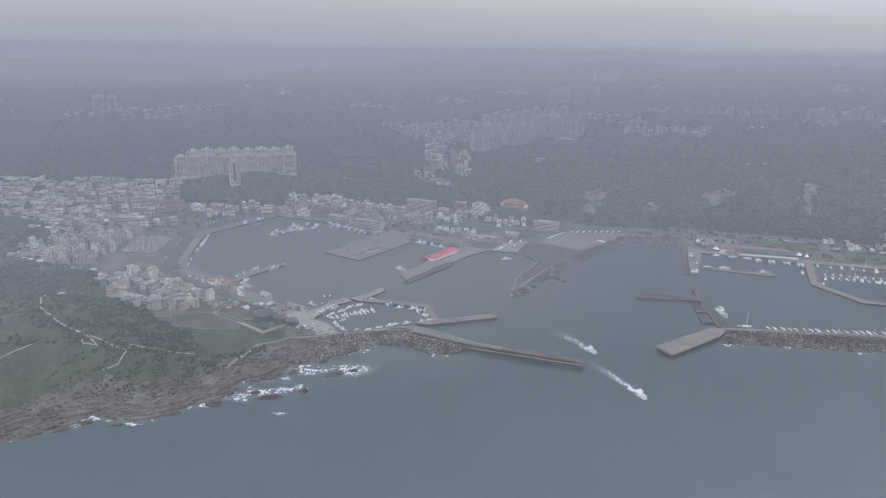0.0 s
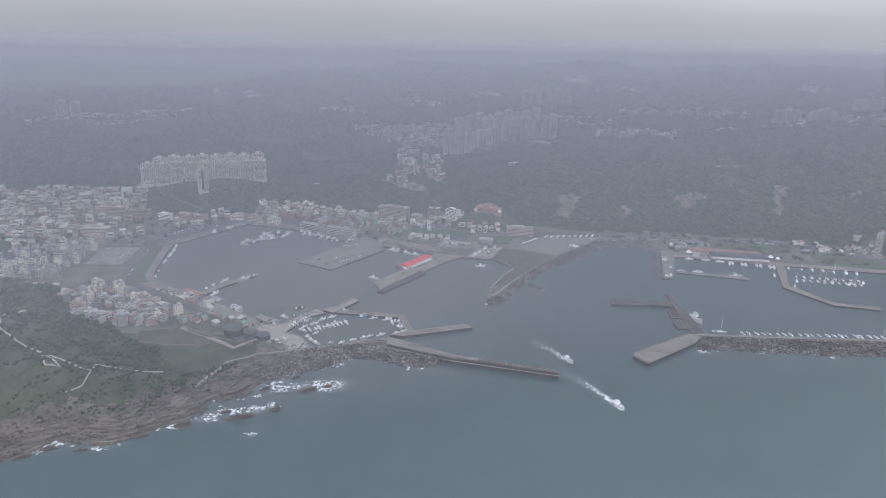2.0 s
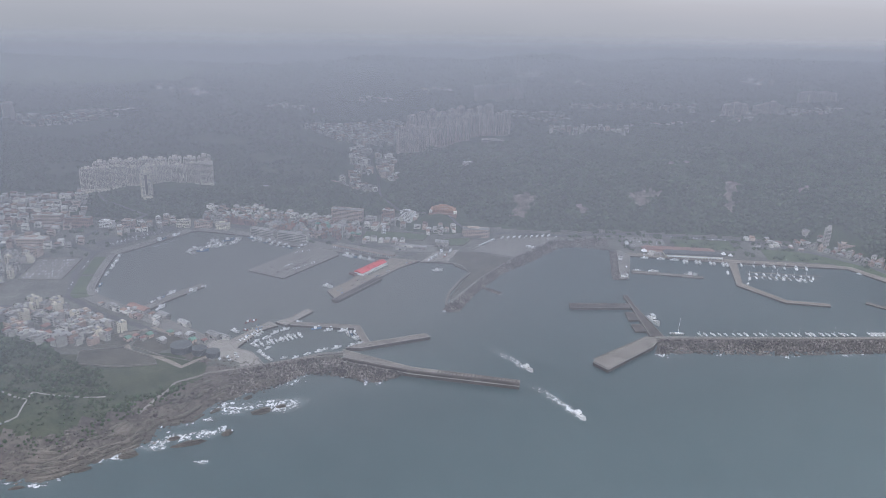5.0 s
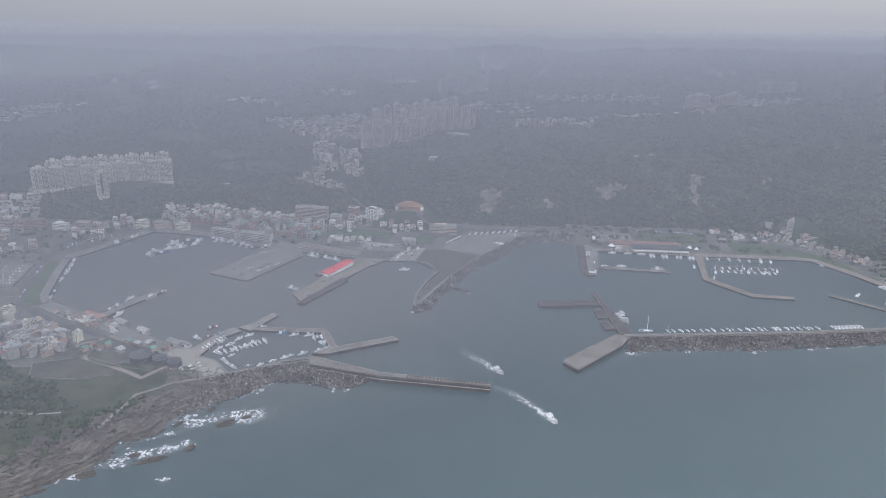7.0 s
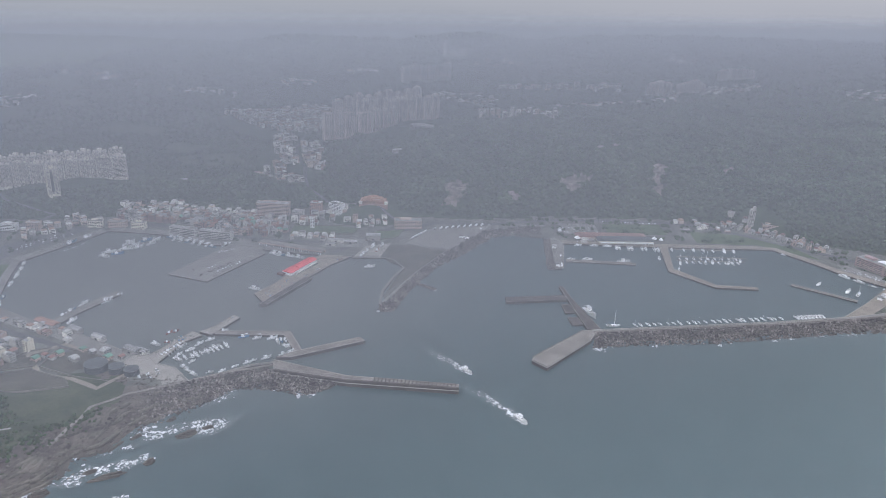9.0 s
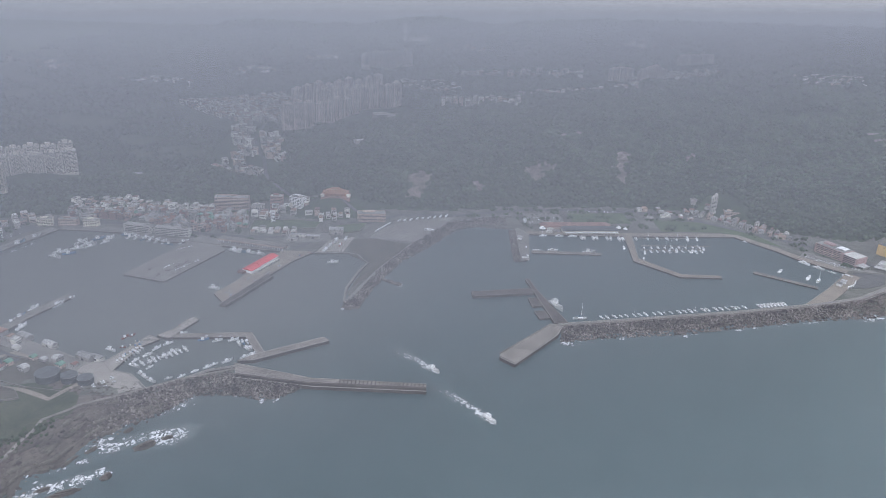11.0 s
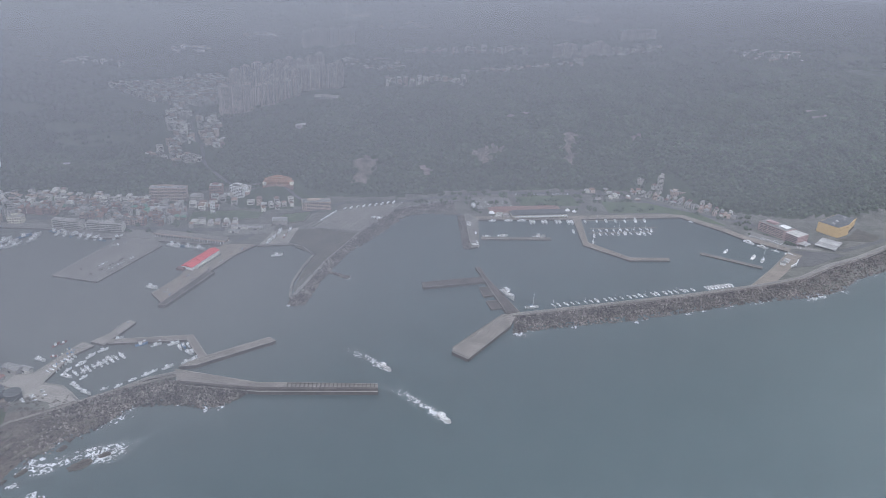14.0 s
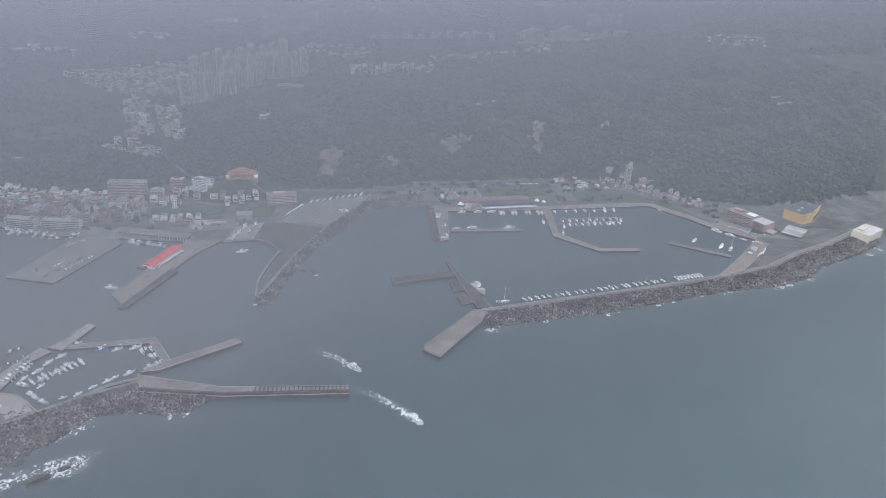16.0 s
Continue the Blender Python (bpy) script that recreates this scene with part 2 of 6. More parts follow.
HAZE_OPACITY = [(-800, 0.05), (-340, 0.08), (-225, 0.11), (-165, 0.16), (-90, 0.24), (0, 0.34), (115, 0.43), (230, 0.47), (345, 0.49), (490, 0.53), (680, 0.60), (920, 0.69), (1170, 0.78), (1420, 0.86), (1700, 0.92), (2000, 0.88), (2400, 0.3), (2650, 0.0)]
VEIL = haze_veil_material("mist", (0.165, 0.174, 0.196), [((at + 800) / 3500, 1 - (1 - a) ** (1 / LAYERS)) for at, a in HAZE_OPACITY], -800, 2700)


# ---- tools for building ----
class Solid:
    """Points and faces of one mesh."""

    def __init__(self):
        self.v, self.f = [], []

    def add(self, points, faces):
        k = len(self.v)
        self.v += points
        self.f += [tuple(i + k for i in face) for face in faces]
        return self

    def prism(self, ring, low, high, inset=0.0):
        """A ring of (x, y), drawn up from low to high; inset pulls the top ring in."""
        area = sum(a[0] * b[1] - b[0] * a[1] for a, b in zip(ring, ring[1:] + ring[:1]))
        ring = ring if area > 0 else ring[::-1]
        n = len(ring)
        cx, cy = sum(p[0] for p in ring) / n, sum(p[1] for p in ring) / n
        top = [(x + (cx - x) * inset, y + (cy - y) * inset, high) for x, y in ring]
        return self.add([(x, y, low) for x, y in ring] + top,
                        [tuple(range(n))[::-1], tuple(range(n, 2 * n))] + [(i, (i + 1) % n, (i + 1) % n + n, i + n) for i in range(n)])

    def box(self, x0, y0, z0, x1, y1, z1):
        return self.prism([(x0, y0), (x1, y0), (x1, y1), (x0, y1)], z0, z1)

    def tube(self, x, y, z0, z1, r, r1=None, n=8):
        r1 = r if r1 is None else r1
        a = [i * 2 * math.pi / n for i in range(n)]
        return self.add([(x + r * math.cos(t), y + r * math.sin(t), z0) for t in a] + [(x + r1 * math.cos(t), y + r1 * math.sin(t), z1) for t in a],
                        [tuple(range(n))[::-1], tuple(range(n, 2 * n))] + [(i, (i + 1) % n, (i + 1) % n + n, i + n) for i in range(n)])

    def gable(self, x0, y0, x1, y1, z0, z1, over=0.4):
        """A pitched roof with its ridge along y."""
        x0, x1, y0, y1, m = x0 - over, x1 + over, y0 - over, y1 + over, (x0 + x1) / 2
        return self.add([(x0, y0, z0), (x1, y0, z0), (x1, y1, z0), (x0, y1, z0), (m, y0, z1), (m, y1, z1)],
                        [(3, 2, 1, 0), (0, 1, 4), (2, 3, 5), (1, 2, 5, 4), (3, 0, 4, 5)])

    def mesh(self, name, mat):
        me = bpy.data.meshes.new(name)
        me.from_pydata(self.v, [], self.f)
        me.materials.append(mat)
        return me


def fast_mesh(name, points, faces, mat):
    """A mesh from arrays: points (n, 3) and triangles (m, 3)."""
    me = bpy.data.meshes.new(name)
    me.vertices.add(len(points))
    me.vertices.foreach_set("co", np.asarray(points, np.float32).ravel())
    me.loops.add(faces.size)
    me.loops.foreach_set("vertex_index", np.asarray(faces, np.int32).ravel())
    me.polygons.add(len(faces))
    me.polygons.foreach_set("loop_start", np.arange(len(faces), dtype=np.int32) * faces.shape[1])
    me.polygons.foreach_set("loop_total", np.full(len(faces), faces.shape[1], np.int32))
    me.update(calc_edges=True)
    me.materials.append(mat)
    return me


def part(name, solid, mat, parent, label=""):
    ob = new(name, solid.mesh(name, mat))
    ob.parent = parent
    return tagged(ob, label)


def thing(name, label, category, group="", kind="", at=None):
    ob = new(name)
    if at is not None:
        ob.matrix_basis = at
    return tagged(ob, label, category, group, kind)


def setting(name, solid, mat, label, category):
    return tagged(new(name, solid.mesh(name, mat)), label, category, kind="structure")


def spot(x, y, turn=0.0, size=1.0, z=None):
    """A pose on the ground."""
    z = float(height(x, y)) if z is None else z
    return pose(x, y, z, 0, 0, turn) @ Matrix.Diagonal((size, size, size, 1))


def offset(line, width):
    """The line moved to its left by width."""
    out = []
    for i, (x, y) in enumerate(line):
        a, b = line[max(i - 1, 0)], line[min(i + 1, len(line) - 1)]
        d = math.hypot(b[0] - a[0], b[1] - a[1]) or 1
        out.append((x - (b[1] - a[1]) / d * width, y + (b[0] - a[0]) / d * width))
    return out


def resample(line, step):
    out = []
    for (ax, ay), (bx, by) in zip(line, line[1:]):
        n = max(1, int(math.hypot(bx - ax, by - ay) / step))
        out += [(ax + (bx - ax) * i / n, ay + (by - ay) * i / n) for i in range(n)]
    return out + [line[-1]]


def ribbon(line, width, low, high):
    """A thick strip along a line; width to its left."""
    s = Solid()
    left = offset(line, width)
    for i in range(len(line) - 1):
        s.prism([line[i], line[i + 1], left[i + 1], left[i]], low, high)
    return s


def lane(line, width, lift=0.35, step=8, thick=1.2):
    """A road that follows the ground."""
    mid = resample(line, step)
    a, b = offset(mid, width / 2), offset(mid, -width / 2)
    s = Solid()
    h = (np.maximum(height([p[0] for p in mid], [p[1] for p in mid]), 2.0) + lift).tolist()
    n = len(mid)
    s.v = [(x, y, h[i]) for i, (x, y) in enumerate(a)] + [(x, y, h[i]) for i, (x, y) in enumerate(b)]
    s.v += [(x, y, z - thick) for x, y, z in s.v]
    for i in range(n - 1):
        s.f += [(n + i, n + i + 1, i + 1, i), (2 * n + i, i, i + 1, 2 * n + i + 1), (n + i, 3 * n + i, 3 * n + i + 1, n + i + 1)]
    return s


ICO = (1 + 5 ** 0.5) / 2
ICO_V = np.array([(-1, ICO, 0), (1, ICO, 0), (-1, -ICO, 0), (1, -ICO, 0), (0, -1, ICO), (0, 1, ICO), (0, -1, -ICO), (0, 1, -ICO), (ICO, 0, -1), (ICO, 0, 1), (-ICO, 0, -1), (-ICO, 0, 1)]) / 1.9
ICO_F = np.array([(0, 11, 5), (0, 5, 1), (0, 1, 7), (0, 7, 10), (0, 10, 11), (1, 5, 9), (5, 11, 4), (11, 10, 2), (10, 7, 6), (7, 1, 8), (3, 9, 4), (3, 4, 2), (3, 2, 6), (3, 6, 8), (3, 8, 9), (4, 9, 5), (2, 4, 11), (6, 2, 10), (8, 6, 7), (9, 8, 1)])


def lumps(name, places, sizes, squash, mat, rough, seed):
    """Many uneven lumps in one mesh."""
    r = np.random.RandomState(seed)
    n = len(places)
    shape = ICO_V[None] * (1 + rough * r.uniform(-1, 1, (n, 12, 1))) * np.asarray(sizes)[:, None, None] * np.array([1, 1, squash])
    turn = r.uniform(0, 6.3, n)
    c, s = np.cos(turn)[:, None], np.sin(turn)[:, None]
    shape = np.stack([shape[..., 0] * c - shape[..., 1] * s, shape[..., 0] * s + shape[..., 1] * c, shape[..., 2]], -1)
    points = (shape + np.asarray(places)[:, None]).reshape(-1, 3)
    faces = (ICO_F[None] + 12 * np.arange(n)[:, None, None]).reshape(-1, 3)
    return fast_mesh(name, points, faces, mat)

# ---- the lie of the land ----
LAND = [(-4800, -2200), (-900, -330), (-660, -215), (-613, -180), (-590, -155), (-534, -162), (-510, -146), (-481, -122), (-445, -92),
        (-444, -61), (-408, -54), (-382, -12), (-350, 15), (-318, 28), (-301, 43), (-280, 62), (-234, 70), (-226, 122),
        (-267, 116), (-314, 93), (-340, 84), (-362, 122), (-384, 134), (-395, 160), (-419, 161)]
LAND += [(-466, 201), (-532, 254), (-587, 288), (-645, 336), (-659, 363), (-673, 466), (-678, 533), (-634, 590), (-564, 687), (-525, 678),
         (-448, 654), (-368, 592), (-262, 559), (-145, 513), (-94, 500), (-35, 494), (-17, 482), (-5, 442), (-30, 400), (-57, 342),
         (-68, 290), (-71, 269), (-51, 264), (-17, 334), (13, 370), (57, 442), (124, 506), (205, 593), (243, 601), (320, 575)]
LAND += [(345, 541), (531, 504), (757, 470), (782, 465), (820, 383), (836, 334), (883, 261), (791, 204), (703, 155), (760, 112),
         (853, 101), (918, 131), (1036, 152), (1150, 190), (1500, 300), (4800, 1100), (4800, 4800), (-4800, 4800)]
# foot of the wooded hills behind the harbour
FOOT = [(-210, 1900), (-150, 1150), (-95, 960), (-55, 850), (15, 765), (104, 728), (229, 705), (366, 716), (629, 682), (760, 645), (830, 565), (900, 485),
        (1000, 425), (1140, 365), (1500, 440), (4800, 1300)]
# hills: x, y, height, radius across, radius along
HILLS = [(-735, 20, 66, 120, 105), (-600, -70, 30, 90, 60), (-905, 190, 40, 90, 95), (-1000, 405, 30, 90, 70), (-790, 205, 18, 70, 50),
         (-285, 890, 46, 90, 55), (-700, 905, 46, 210, 75), (-30, 748, 32, 60, 42), (-470, 905, 20, 110, 60), (-1500, 500, 60, 260, 260), (-1350, 1250, 70, 260, 200),
         (-700, 1500, 45, 250, 200), (-1100, 2200, 50, 400, 250), (700, 2500, 45, 300, 250), (1700, 2400, 60, 500, 350), (-300, 2900, 40, 500, 250),
         (2300, 1700, 70, 500, 400), (1500, 900, 55, 330, 260), (900, 3200, 70, 500, 300), (-1700, 3200, 60, 600, 350), (2500, 3300, 80, 700, 400)]

# levelled ground: x, y, radius across, radius along
FLATS = [(-495, 128, 112, 52), (-575, 130, 50, 45), (-430, 95, 60, 45)]


# crest of the last inland ridge: x, y, height
CREST = [(-4800, 1300, 130), (-1510, 1600, 140), (-1200, 1800, 146), (-944, 2000, 150), (-824, 2300, 162), (-683, 2500, 178), (-560, 2600, 170), (-431, 2600, 184), (-166, 2700, 214), (0, 2750, 206), (285, 2800, 198),
         (508, 2800, 222), (618, 2800, 243), (758, 2800, 240), (901, 2800, 224), (1044, 2800, 212), (1234, 2800, 236), (1508, 2800, 250), (1970, 2800, 258), (4800, 2800, 250)]


def side(x, y, line, closed):
    """Distance of points to a line, and for a closed one minus outside of it."""
    best = np.full(x.shape, 1e9)
    inside = np.zeros(x.shape, bool)
    ends = line + line[:1] if closed else line
    for (ax, ay), (bx, by) in zip(ends, ends[1:]):
        dx, dy = bx - ax, by - ay
        s = np.clip(((x - ax) * dx + (y - ay) * dy) / (dx * dx + dy * dy), 0, 1)
        best = np.minimum(best, np.hypot(x - ax - s * dx, y - ay - s * dy))
        if closed and ay != by:
            inside ^= ((ay > y) != (by > y)) & (x < ax + (y - ay) / dy * dx)
    return np.where(inside, best, -best) if closed else best


def smooth(a, b, v):
    s = np.clip((v - a) / (b - a), 0, 1)
    return s * s * (3 - 2 * s)


def ripple(x, y, size, seed):
    """Soft uneven waves of about that size, between -1 and 1."""
    r = np.random.RandomState(seed)
    total = np.zeros(x.shape)
    for k in range(7):
        a, b, c = r.uniform(0, 6.3), r.uniform(0.6, 1.7), r.uniform(0, 6.3)
        total += np.sin((x * math.cos(a) + y * math.sin(a)) * 6.3 / size * b + c + 0.8 * np.sin((x * math.sin(a) - y * math.cos(a)) * 4 / size))
    return total / 4.2


def height(x, y):
    """Height of the ground over the sea."""
    x, y = np.asarray(x, float), np.asarray(y, float)
    shore = side(x, y, LAND, True)
    z = 2.0 + 78 * smooth(790, 1350, y + 0.10 * np.minimum(x, 0)) + 50 * smooth(1300, 2300, y) + 60 * smooth(2200, 4300, y)
    foot_y = np.interp(x, [p[0] for p in FOOT[2:]], [p[1] for p in FOOT[2:]])
    d = side(x, y, FOOT, False)
    d = np.where((x > -210) & (y > foot_y) & ((x > -95) | (y > 1000)), d, 0)
    wood = (1 - np.exp(-d / 120)) * (135 + 0.03 * d) * (1 - 0.55 * smooth(1050, 1500, y - 0.35 * (x - 300)))
    wood = wood * (1 + 0.10 * ripple(x, y, 260, 3)) + smooth(20, 150, d) * 7 * ripple(x, y, 90, 4)
    z = np.maximum(z + 0.25 * wood, wood + 2)
    for hx, hy, h, rx, ry in HILLS:
        z = z + h * np.exp(-((x - hx) / rx) ** 2 - ((y - hy) / ry) ** 2)
    high = smooth(12, 60, z)
    z = z + high * (4 * ripple(x, y, 120, 1) + 2 * ripple(x, y, 45, 2)) + smooth(1400, 2500, y) * 16 * ripple(x, y, 600, 5)
    crest_y, crest_z = (np.interp(x, [p[0] for p in CREST], [p[k] for p in CREST]) for k in (1, 2))
    far = smooth(crest_y - 620, crest_y, y)
    z = z * (1 - far) + (crest_z + 7 * ripple(x, y, 240, 17)) * far
    behind = smooth(crest_y + 40, crest_y + 500, y)
    z = z * (1 - behind) + 20 * behind
    for fx, fy, rx, ry in FLATS:
        w = smooth(1.35, 0.9, np.hypot((x - fx) / rx, (y - fy) / ry))
        z = z * (1 - w) + 2.0 * w
    # the rocky shore falls to the sea in low shelves
    rocky = smooth(-330, -420, x) * smooth(150, 40, y)
    beach = np.clip(shore, -40, 400)
    shelf = 0.2 + 0.085 * beach + 0.9 * np.floor(np.clip(beach, 0, 60) / 11) + 0.7 * ripple(x, y, 22, 6) + 0.5 * ripple(x, y, 9, 8)
    shelf = np.where(beach < 0, beach * 0.35, shelf)
    back = smooth(35, 105, beach + 9 * ripple(x, y, 60, 9))
    coast = np.minimum(shelf * (1 - back) + np.maximum(z, 2.0) * back, z + 6)
    flat = np.where(shore > 9, z, np.where(shore > 5, 1.8, -5.0))
    return flat * (1 - rocky) + coast * rocky


# ---- sea, ground, haze sheets ----
def zone(x, y, spots):
    hit = np.zeros(np.shape(x), bool)
    for cx, cy, rx, ry in spots:
        hit |= ((x - cx) / rx) ** 2 + ((y - cy) / ry) ** 2 < 1
    return hit


SCARS = [(156, 752, 22, 13), (166, 778, 30, 20), (466, 792, 34, 15), (452, 775, 18, 12), (650, 735, 9, 14), (662, 760, 13, 17), (678, 790, 16, 19), (300, 752, 12, 16), (560, 900, 20, 14), (640, 940, 25, 10), (1320, 700, 16, 40), (850, 760, 26, 8)]
FIELDS = [(-400, 1110, 95, 40), (-470, 1180, 60, 30), (-330, 1330, 70, 35), (-620, 1290, 90, 35), (-950, 1100, 90, 45), (-400, 955, 60, 18), (180, 1010, 40, 16), (-900, 1750, 160, 60)]
CLEARED = [(-716, 915, 160, 44), (-205, 1080, 85, 150), (-240, 1420, 170, 190), (70, 1320, 210, 130), (300, 1960, 130, 60), (450, 2330, 110, 60), (445, 1210, 115, 42),
           (860, 1500, 240, 110), (1300, 1760, 330, 90), (800, 1860, 260, 70), (57, 930, 22, 14), (-1080, 1400, 170, 130), (-30, 765, 62, 52), (-1060, 760, 240, 220),
           (-10, 640, 190, 120), (810, 560, 60, 70), (-840, 420, 130, 130), (-640, 170, 110, 60), (1080, 330, 90, 40)]


def ground_sheet():
    xs = np.concatenate([np.arange(-4800, -1000, 60), np.arange(-1000, -720, 7), np.arange(-720, -250, 3.5), np.arange(-250, 1300, 7), np.arange(1300, 4801, 60)]).astype(float)
    ys = np.concatenate([np.arange(-2300, -300, 80), np.arange(-300, -230, 7), np.arange(-230, 100, 3.5), np.arange(100, 1100, 7), np.arange(1100, 2300, 24), np.arange(2300, 4801, 50)]).astype(float)
    gx, gy = np.meshgrid(xs, ys)
    gz = height(gx, gy)
    shape = gx.shape
    k = np.arange(gx.size).reshape(shape)
    faces = np.stack([k[:-1, :-1], k[:-1, 1:], k[1:, 1:], k[1:, :-1]], -1).reshape(-1, 4)
    me = fast_mesh("ground", np.stack([gx, gy, gz], -1).reshape(-1, 3), faces, TOWN)
    for m in (GRASS, ROCK, FOREST_FLOOR, CLIFF, FIELD, ROCK_DARK):
        me.materials.append(m)
    cx, cy = (gx[:-1, :-1] + 3.5).ravel(), (gy[:-1, :-1] + 3.5).ravel()
    cz = ((gz[:-1, :-1] + gz[1:, 1:]) / 2).ravel()
    shore = side(cx, cy, LAND, True)
    pick = np.where(((cz > 3.6) & (cy > 400)) | ((cz > 10) & (cy > 120)), 3, 0)
    head = (cx < -415) & (cy < 120)
    edge = shore + 10 * ripple(cx, cy, 30, 12)
    pick = np.where(head, np.where(edge < 62, 2, 1), pick)
    pick = np.where(head & (cz < 1.4), 6, pick)
    pick = np.where((cx >= -415) & (cx < -235) & (cy < 78) & (cz < 12), 2, pick)
    pick = np.where((cx < -640) & (cy > 20) & (cy < 260) & (cz > 12), 3, pick)
    pick = np.where(zone(cx + 8 * ripple(cx, cy, 25, 13), cy, FIELDS) & (cz > 4), 5, pick)
    pick = np.where((cy > 1150) & (ripple(cx, cy, 420, 14) > 0.75), 5, pick)
    pick = np.where(zone(cx + 9 * ripple(cx, cy, 22, 15), cy + 9 * ripple(cx, cy, 18, 16), SCARS), 4, pick)
    me.polygons.foreach_set("material_index", pick.astype(np.int32))
    me.polygons.foreach_set("use_smooth", np.ones(len(pick), bool))
    return tagged(new("ground", me), "green hilly coastal land with a rocky shore", "ground", kind="structure")


ground_sheet()
sea = Solid()
sea.add([(-4900, -4900, 0), (4900, -4900, 0), (4900, 4900, 0), (-4900, 4900, 0)], [(0, 1, 2, 3)])
setting("water", sea, SEA, "dull teal sea and harbour water, lightly rippled", "water")
# stacked sloping see-through sheets, added to veil everything below with haze
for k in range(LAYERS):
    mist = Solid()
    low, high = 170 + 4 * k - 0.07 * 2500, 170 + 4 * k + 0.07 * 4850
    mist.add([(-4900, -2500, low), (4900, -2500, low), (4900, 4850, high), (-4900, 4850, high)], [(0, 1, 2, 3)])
    setting("mist", mist, VEIL, "thin grey sheet standing in for distance haze over the coast", "mist")


# ---- quays, moles and breakwaters ----
def slab(name, ring, top, mat, label, category="quay", cap=None, low=-5.0):
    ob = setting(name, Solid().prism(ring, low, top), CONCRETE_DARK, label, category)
    area = sum(a[0] * b[1] - b[0] * a[1] for a, b in zip(ring, ring[1:] + ring[:1]))
    ring = ring if area > 0 else ring[::-1]
    inner = offset(ring + ring[:1], 0.0)[:-1]
    part("deck", Solid().prism(inner, top + 0.005, top + 0.25), mat, ob, cap or "")
    part("kerb", ribbon(ring + ring[:1], 0.9, top + 0.255, top + 0.75), CONCRETE_LIGHT if mat is not CONCRETE_DARK else CONCRETE, ob)
    return ob


def quay(line, width, mat, label, top=2.5):
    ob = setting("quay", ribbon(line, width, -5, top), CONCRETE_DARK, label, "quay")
    part("deck", ribbon(line, width, top + 0.005, top + 0.2), mat, ob)
    part("kerb", ribbon(line, 0.9, top + 0.205, top + 0.6), CONCRETE_LIGHT, ob)
    return ob


INNER = [(-395, 160), (-419, 161), (-466, 201), (-532, 254), (-587, 288), (-645, 336), (-659, 363), (-673, 466), (-678, 533), (-634, 590), (-564, 687), (-525, 678),
         (-448, 654), (-368, 592), (-318, 585)]
quay(INNER[:6], 26, PAVING, "grey concrete fishing quay along the inner harbour")
quay(INNER[5:9], 14, PAVING, "concrete quay beside the harbour park")
quay(INNER[8:11], 22, PAVING, "long concrete quay under the hillside road")
quay(INNER[10:], 24, PAVING, "concrete quay in front of the harbour offices")
quay([(-262, 559), (-145, 513)], 26, PAVING, "concrete quay in front of the arcade")
quay([(-94, 500), (-35, 494), (-17, 482), (-5, 442), (-30, 400), (-57, 342), (-68, 290)], 4, PAVING, "low concrete quay round a small cove", 2.2)
quay([(345, 541), (531, 504), (757, 470), (782, 465), (820, 383), (836, 334), (883, 261)], 20, PAVING_WARM, "brownish paved marina promenade")
quay([(883, 261), (791, 204), (703, 155)], 26, PAVING_WARM, "paved quay at the end of the marina")
quay([(-226, 122), (-267, 116), (-314, 93), (-340, 84), (-362, 122), (-384, 134), (-395, 160)], 5, PAVING, "concrete quay of the small boat basin")
slab("pier", [(-417, 449), (-349, 410), (-255, 535), (-262, 562), (-321, 588)], 2.6, PAVING, "broad empty concrete pier in the inner harbour", "pier")
slab("pier", [(-251, 310), (-268, 351), (-235, 392), (-190, 470), (-150, 520), (-94, 505), (-135, 468), (-183, 405)], 2.6, PAVING_WARM, "concrete pier with a red-roofed shed", "pier")
slab("mole", [(-258, 306), (-247, 302), (-172, 402), (-183, 410)], 4.6, CONCRETE_DARK, "dark stone arm along the fish pier", "mole")
slab("pier", [(-549, 265), (-531, 303), (-479, 371), (-487, 385), (-533, 328), (-562, 280)], 2.4, PAVING, "narrow concrete finger pier", "pier")
slab("pier", [(-388, 131), (-360, 192), (-336, 210), (-351, 225), (-384, 181), (-402, 158)], 2.7, CONCRETE_LIGHT, "concrete finger quay with work gear", "pier")
slab("pier", [(-323, 222), (-246, 213), (-210, 208), (-191, 137), (-201, 131), (-219, 197), (-246, 200), (-318, 211)], 3.0, CONCRETE, "bent concrete pier closing the boat basin", "pier")
slab("pier", [(-341, 221), (-323, 209), (-286, 262), (-296, 272), (-319, 238)], 3.2, CONCRETE_LIGHT, "pier head at the boat basin entrance", "pier")
slab("pier", [(316, 444), (449, 414), (453, 423), (319, 455)], 2.2, CONCRETE, "narrow concrete jetty in the marina", "pier")
slab("mole", [(281, 408), (299, 412), (347, 541), (336, 576), (328, 572)], 2.6, PAVING, "concrete mole with small lights", "mole")
slab("pier", [(543, 502), (497, 376), (547, 293), (623, 276), (627, 286), (556, 303), (513, 385), (560, 499)], 2.8, PAVING_WARM, "bent marina pier with brownish deck", "pier")
slab("pier", [(699, 290), (774, 208), (780, 214), (705, 297)], 2.2, CONCRETE, "short concrete marina pier", "pier")
slab("mole", [(125, 75), (140, 52), (233, 121), (256, 151), (238, 156), (131, 84)], 5.0, CONCRETE, "broad concrete mole head at the harbour mouth", "mole")
slab("mole", [(265, 325), (262, 280), (266, 159), (244, 161), (253, 271), (257, 325)], 4.0, CONCRETE_DARK, "dark concrete mole stem", "mole")
slab("mole", [(148, 290), (256, 287), (253, 269), (145, 272)], 4.0, CONCRETE_DARK, "dark concrete cross mole with posts", "mole")
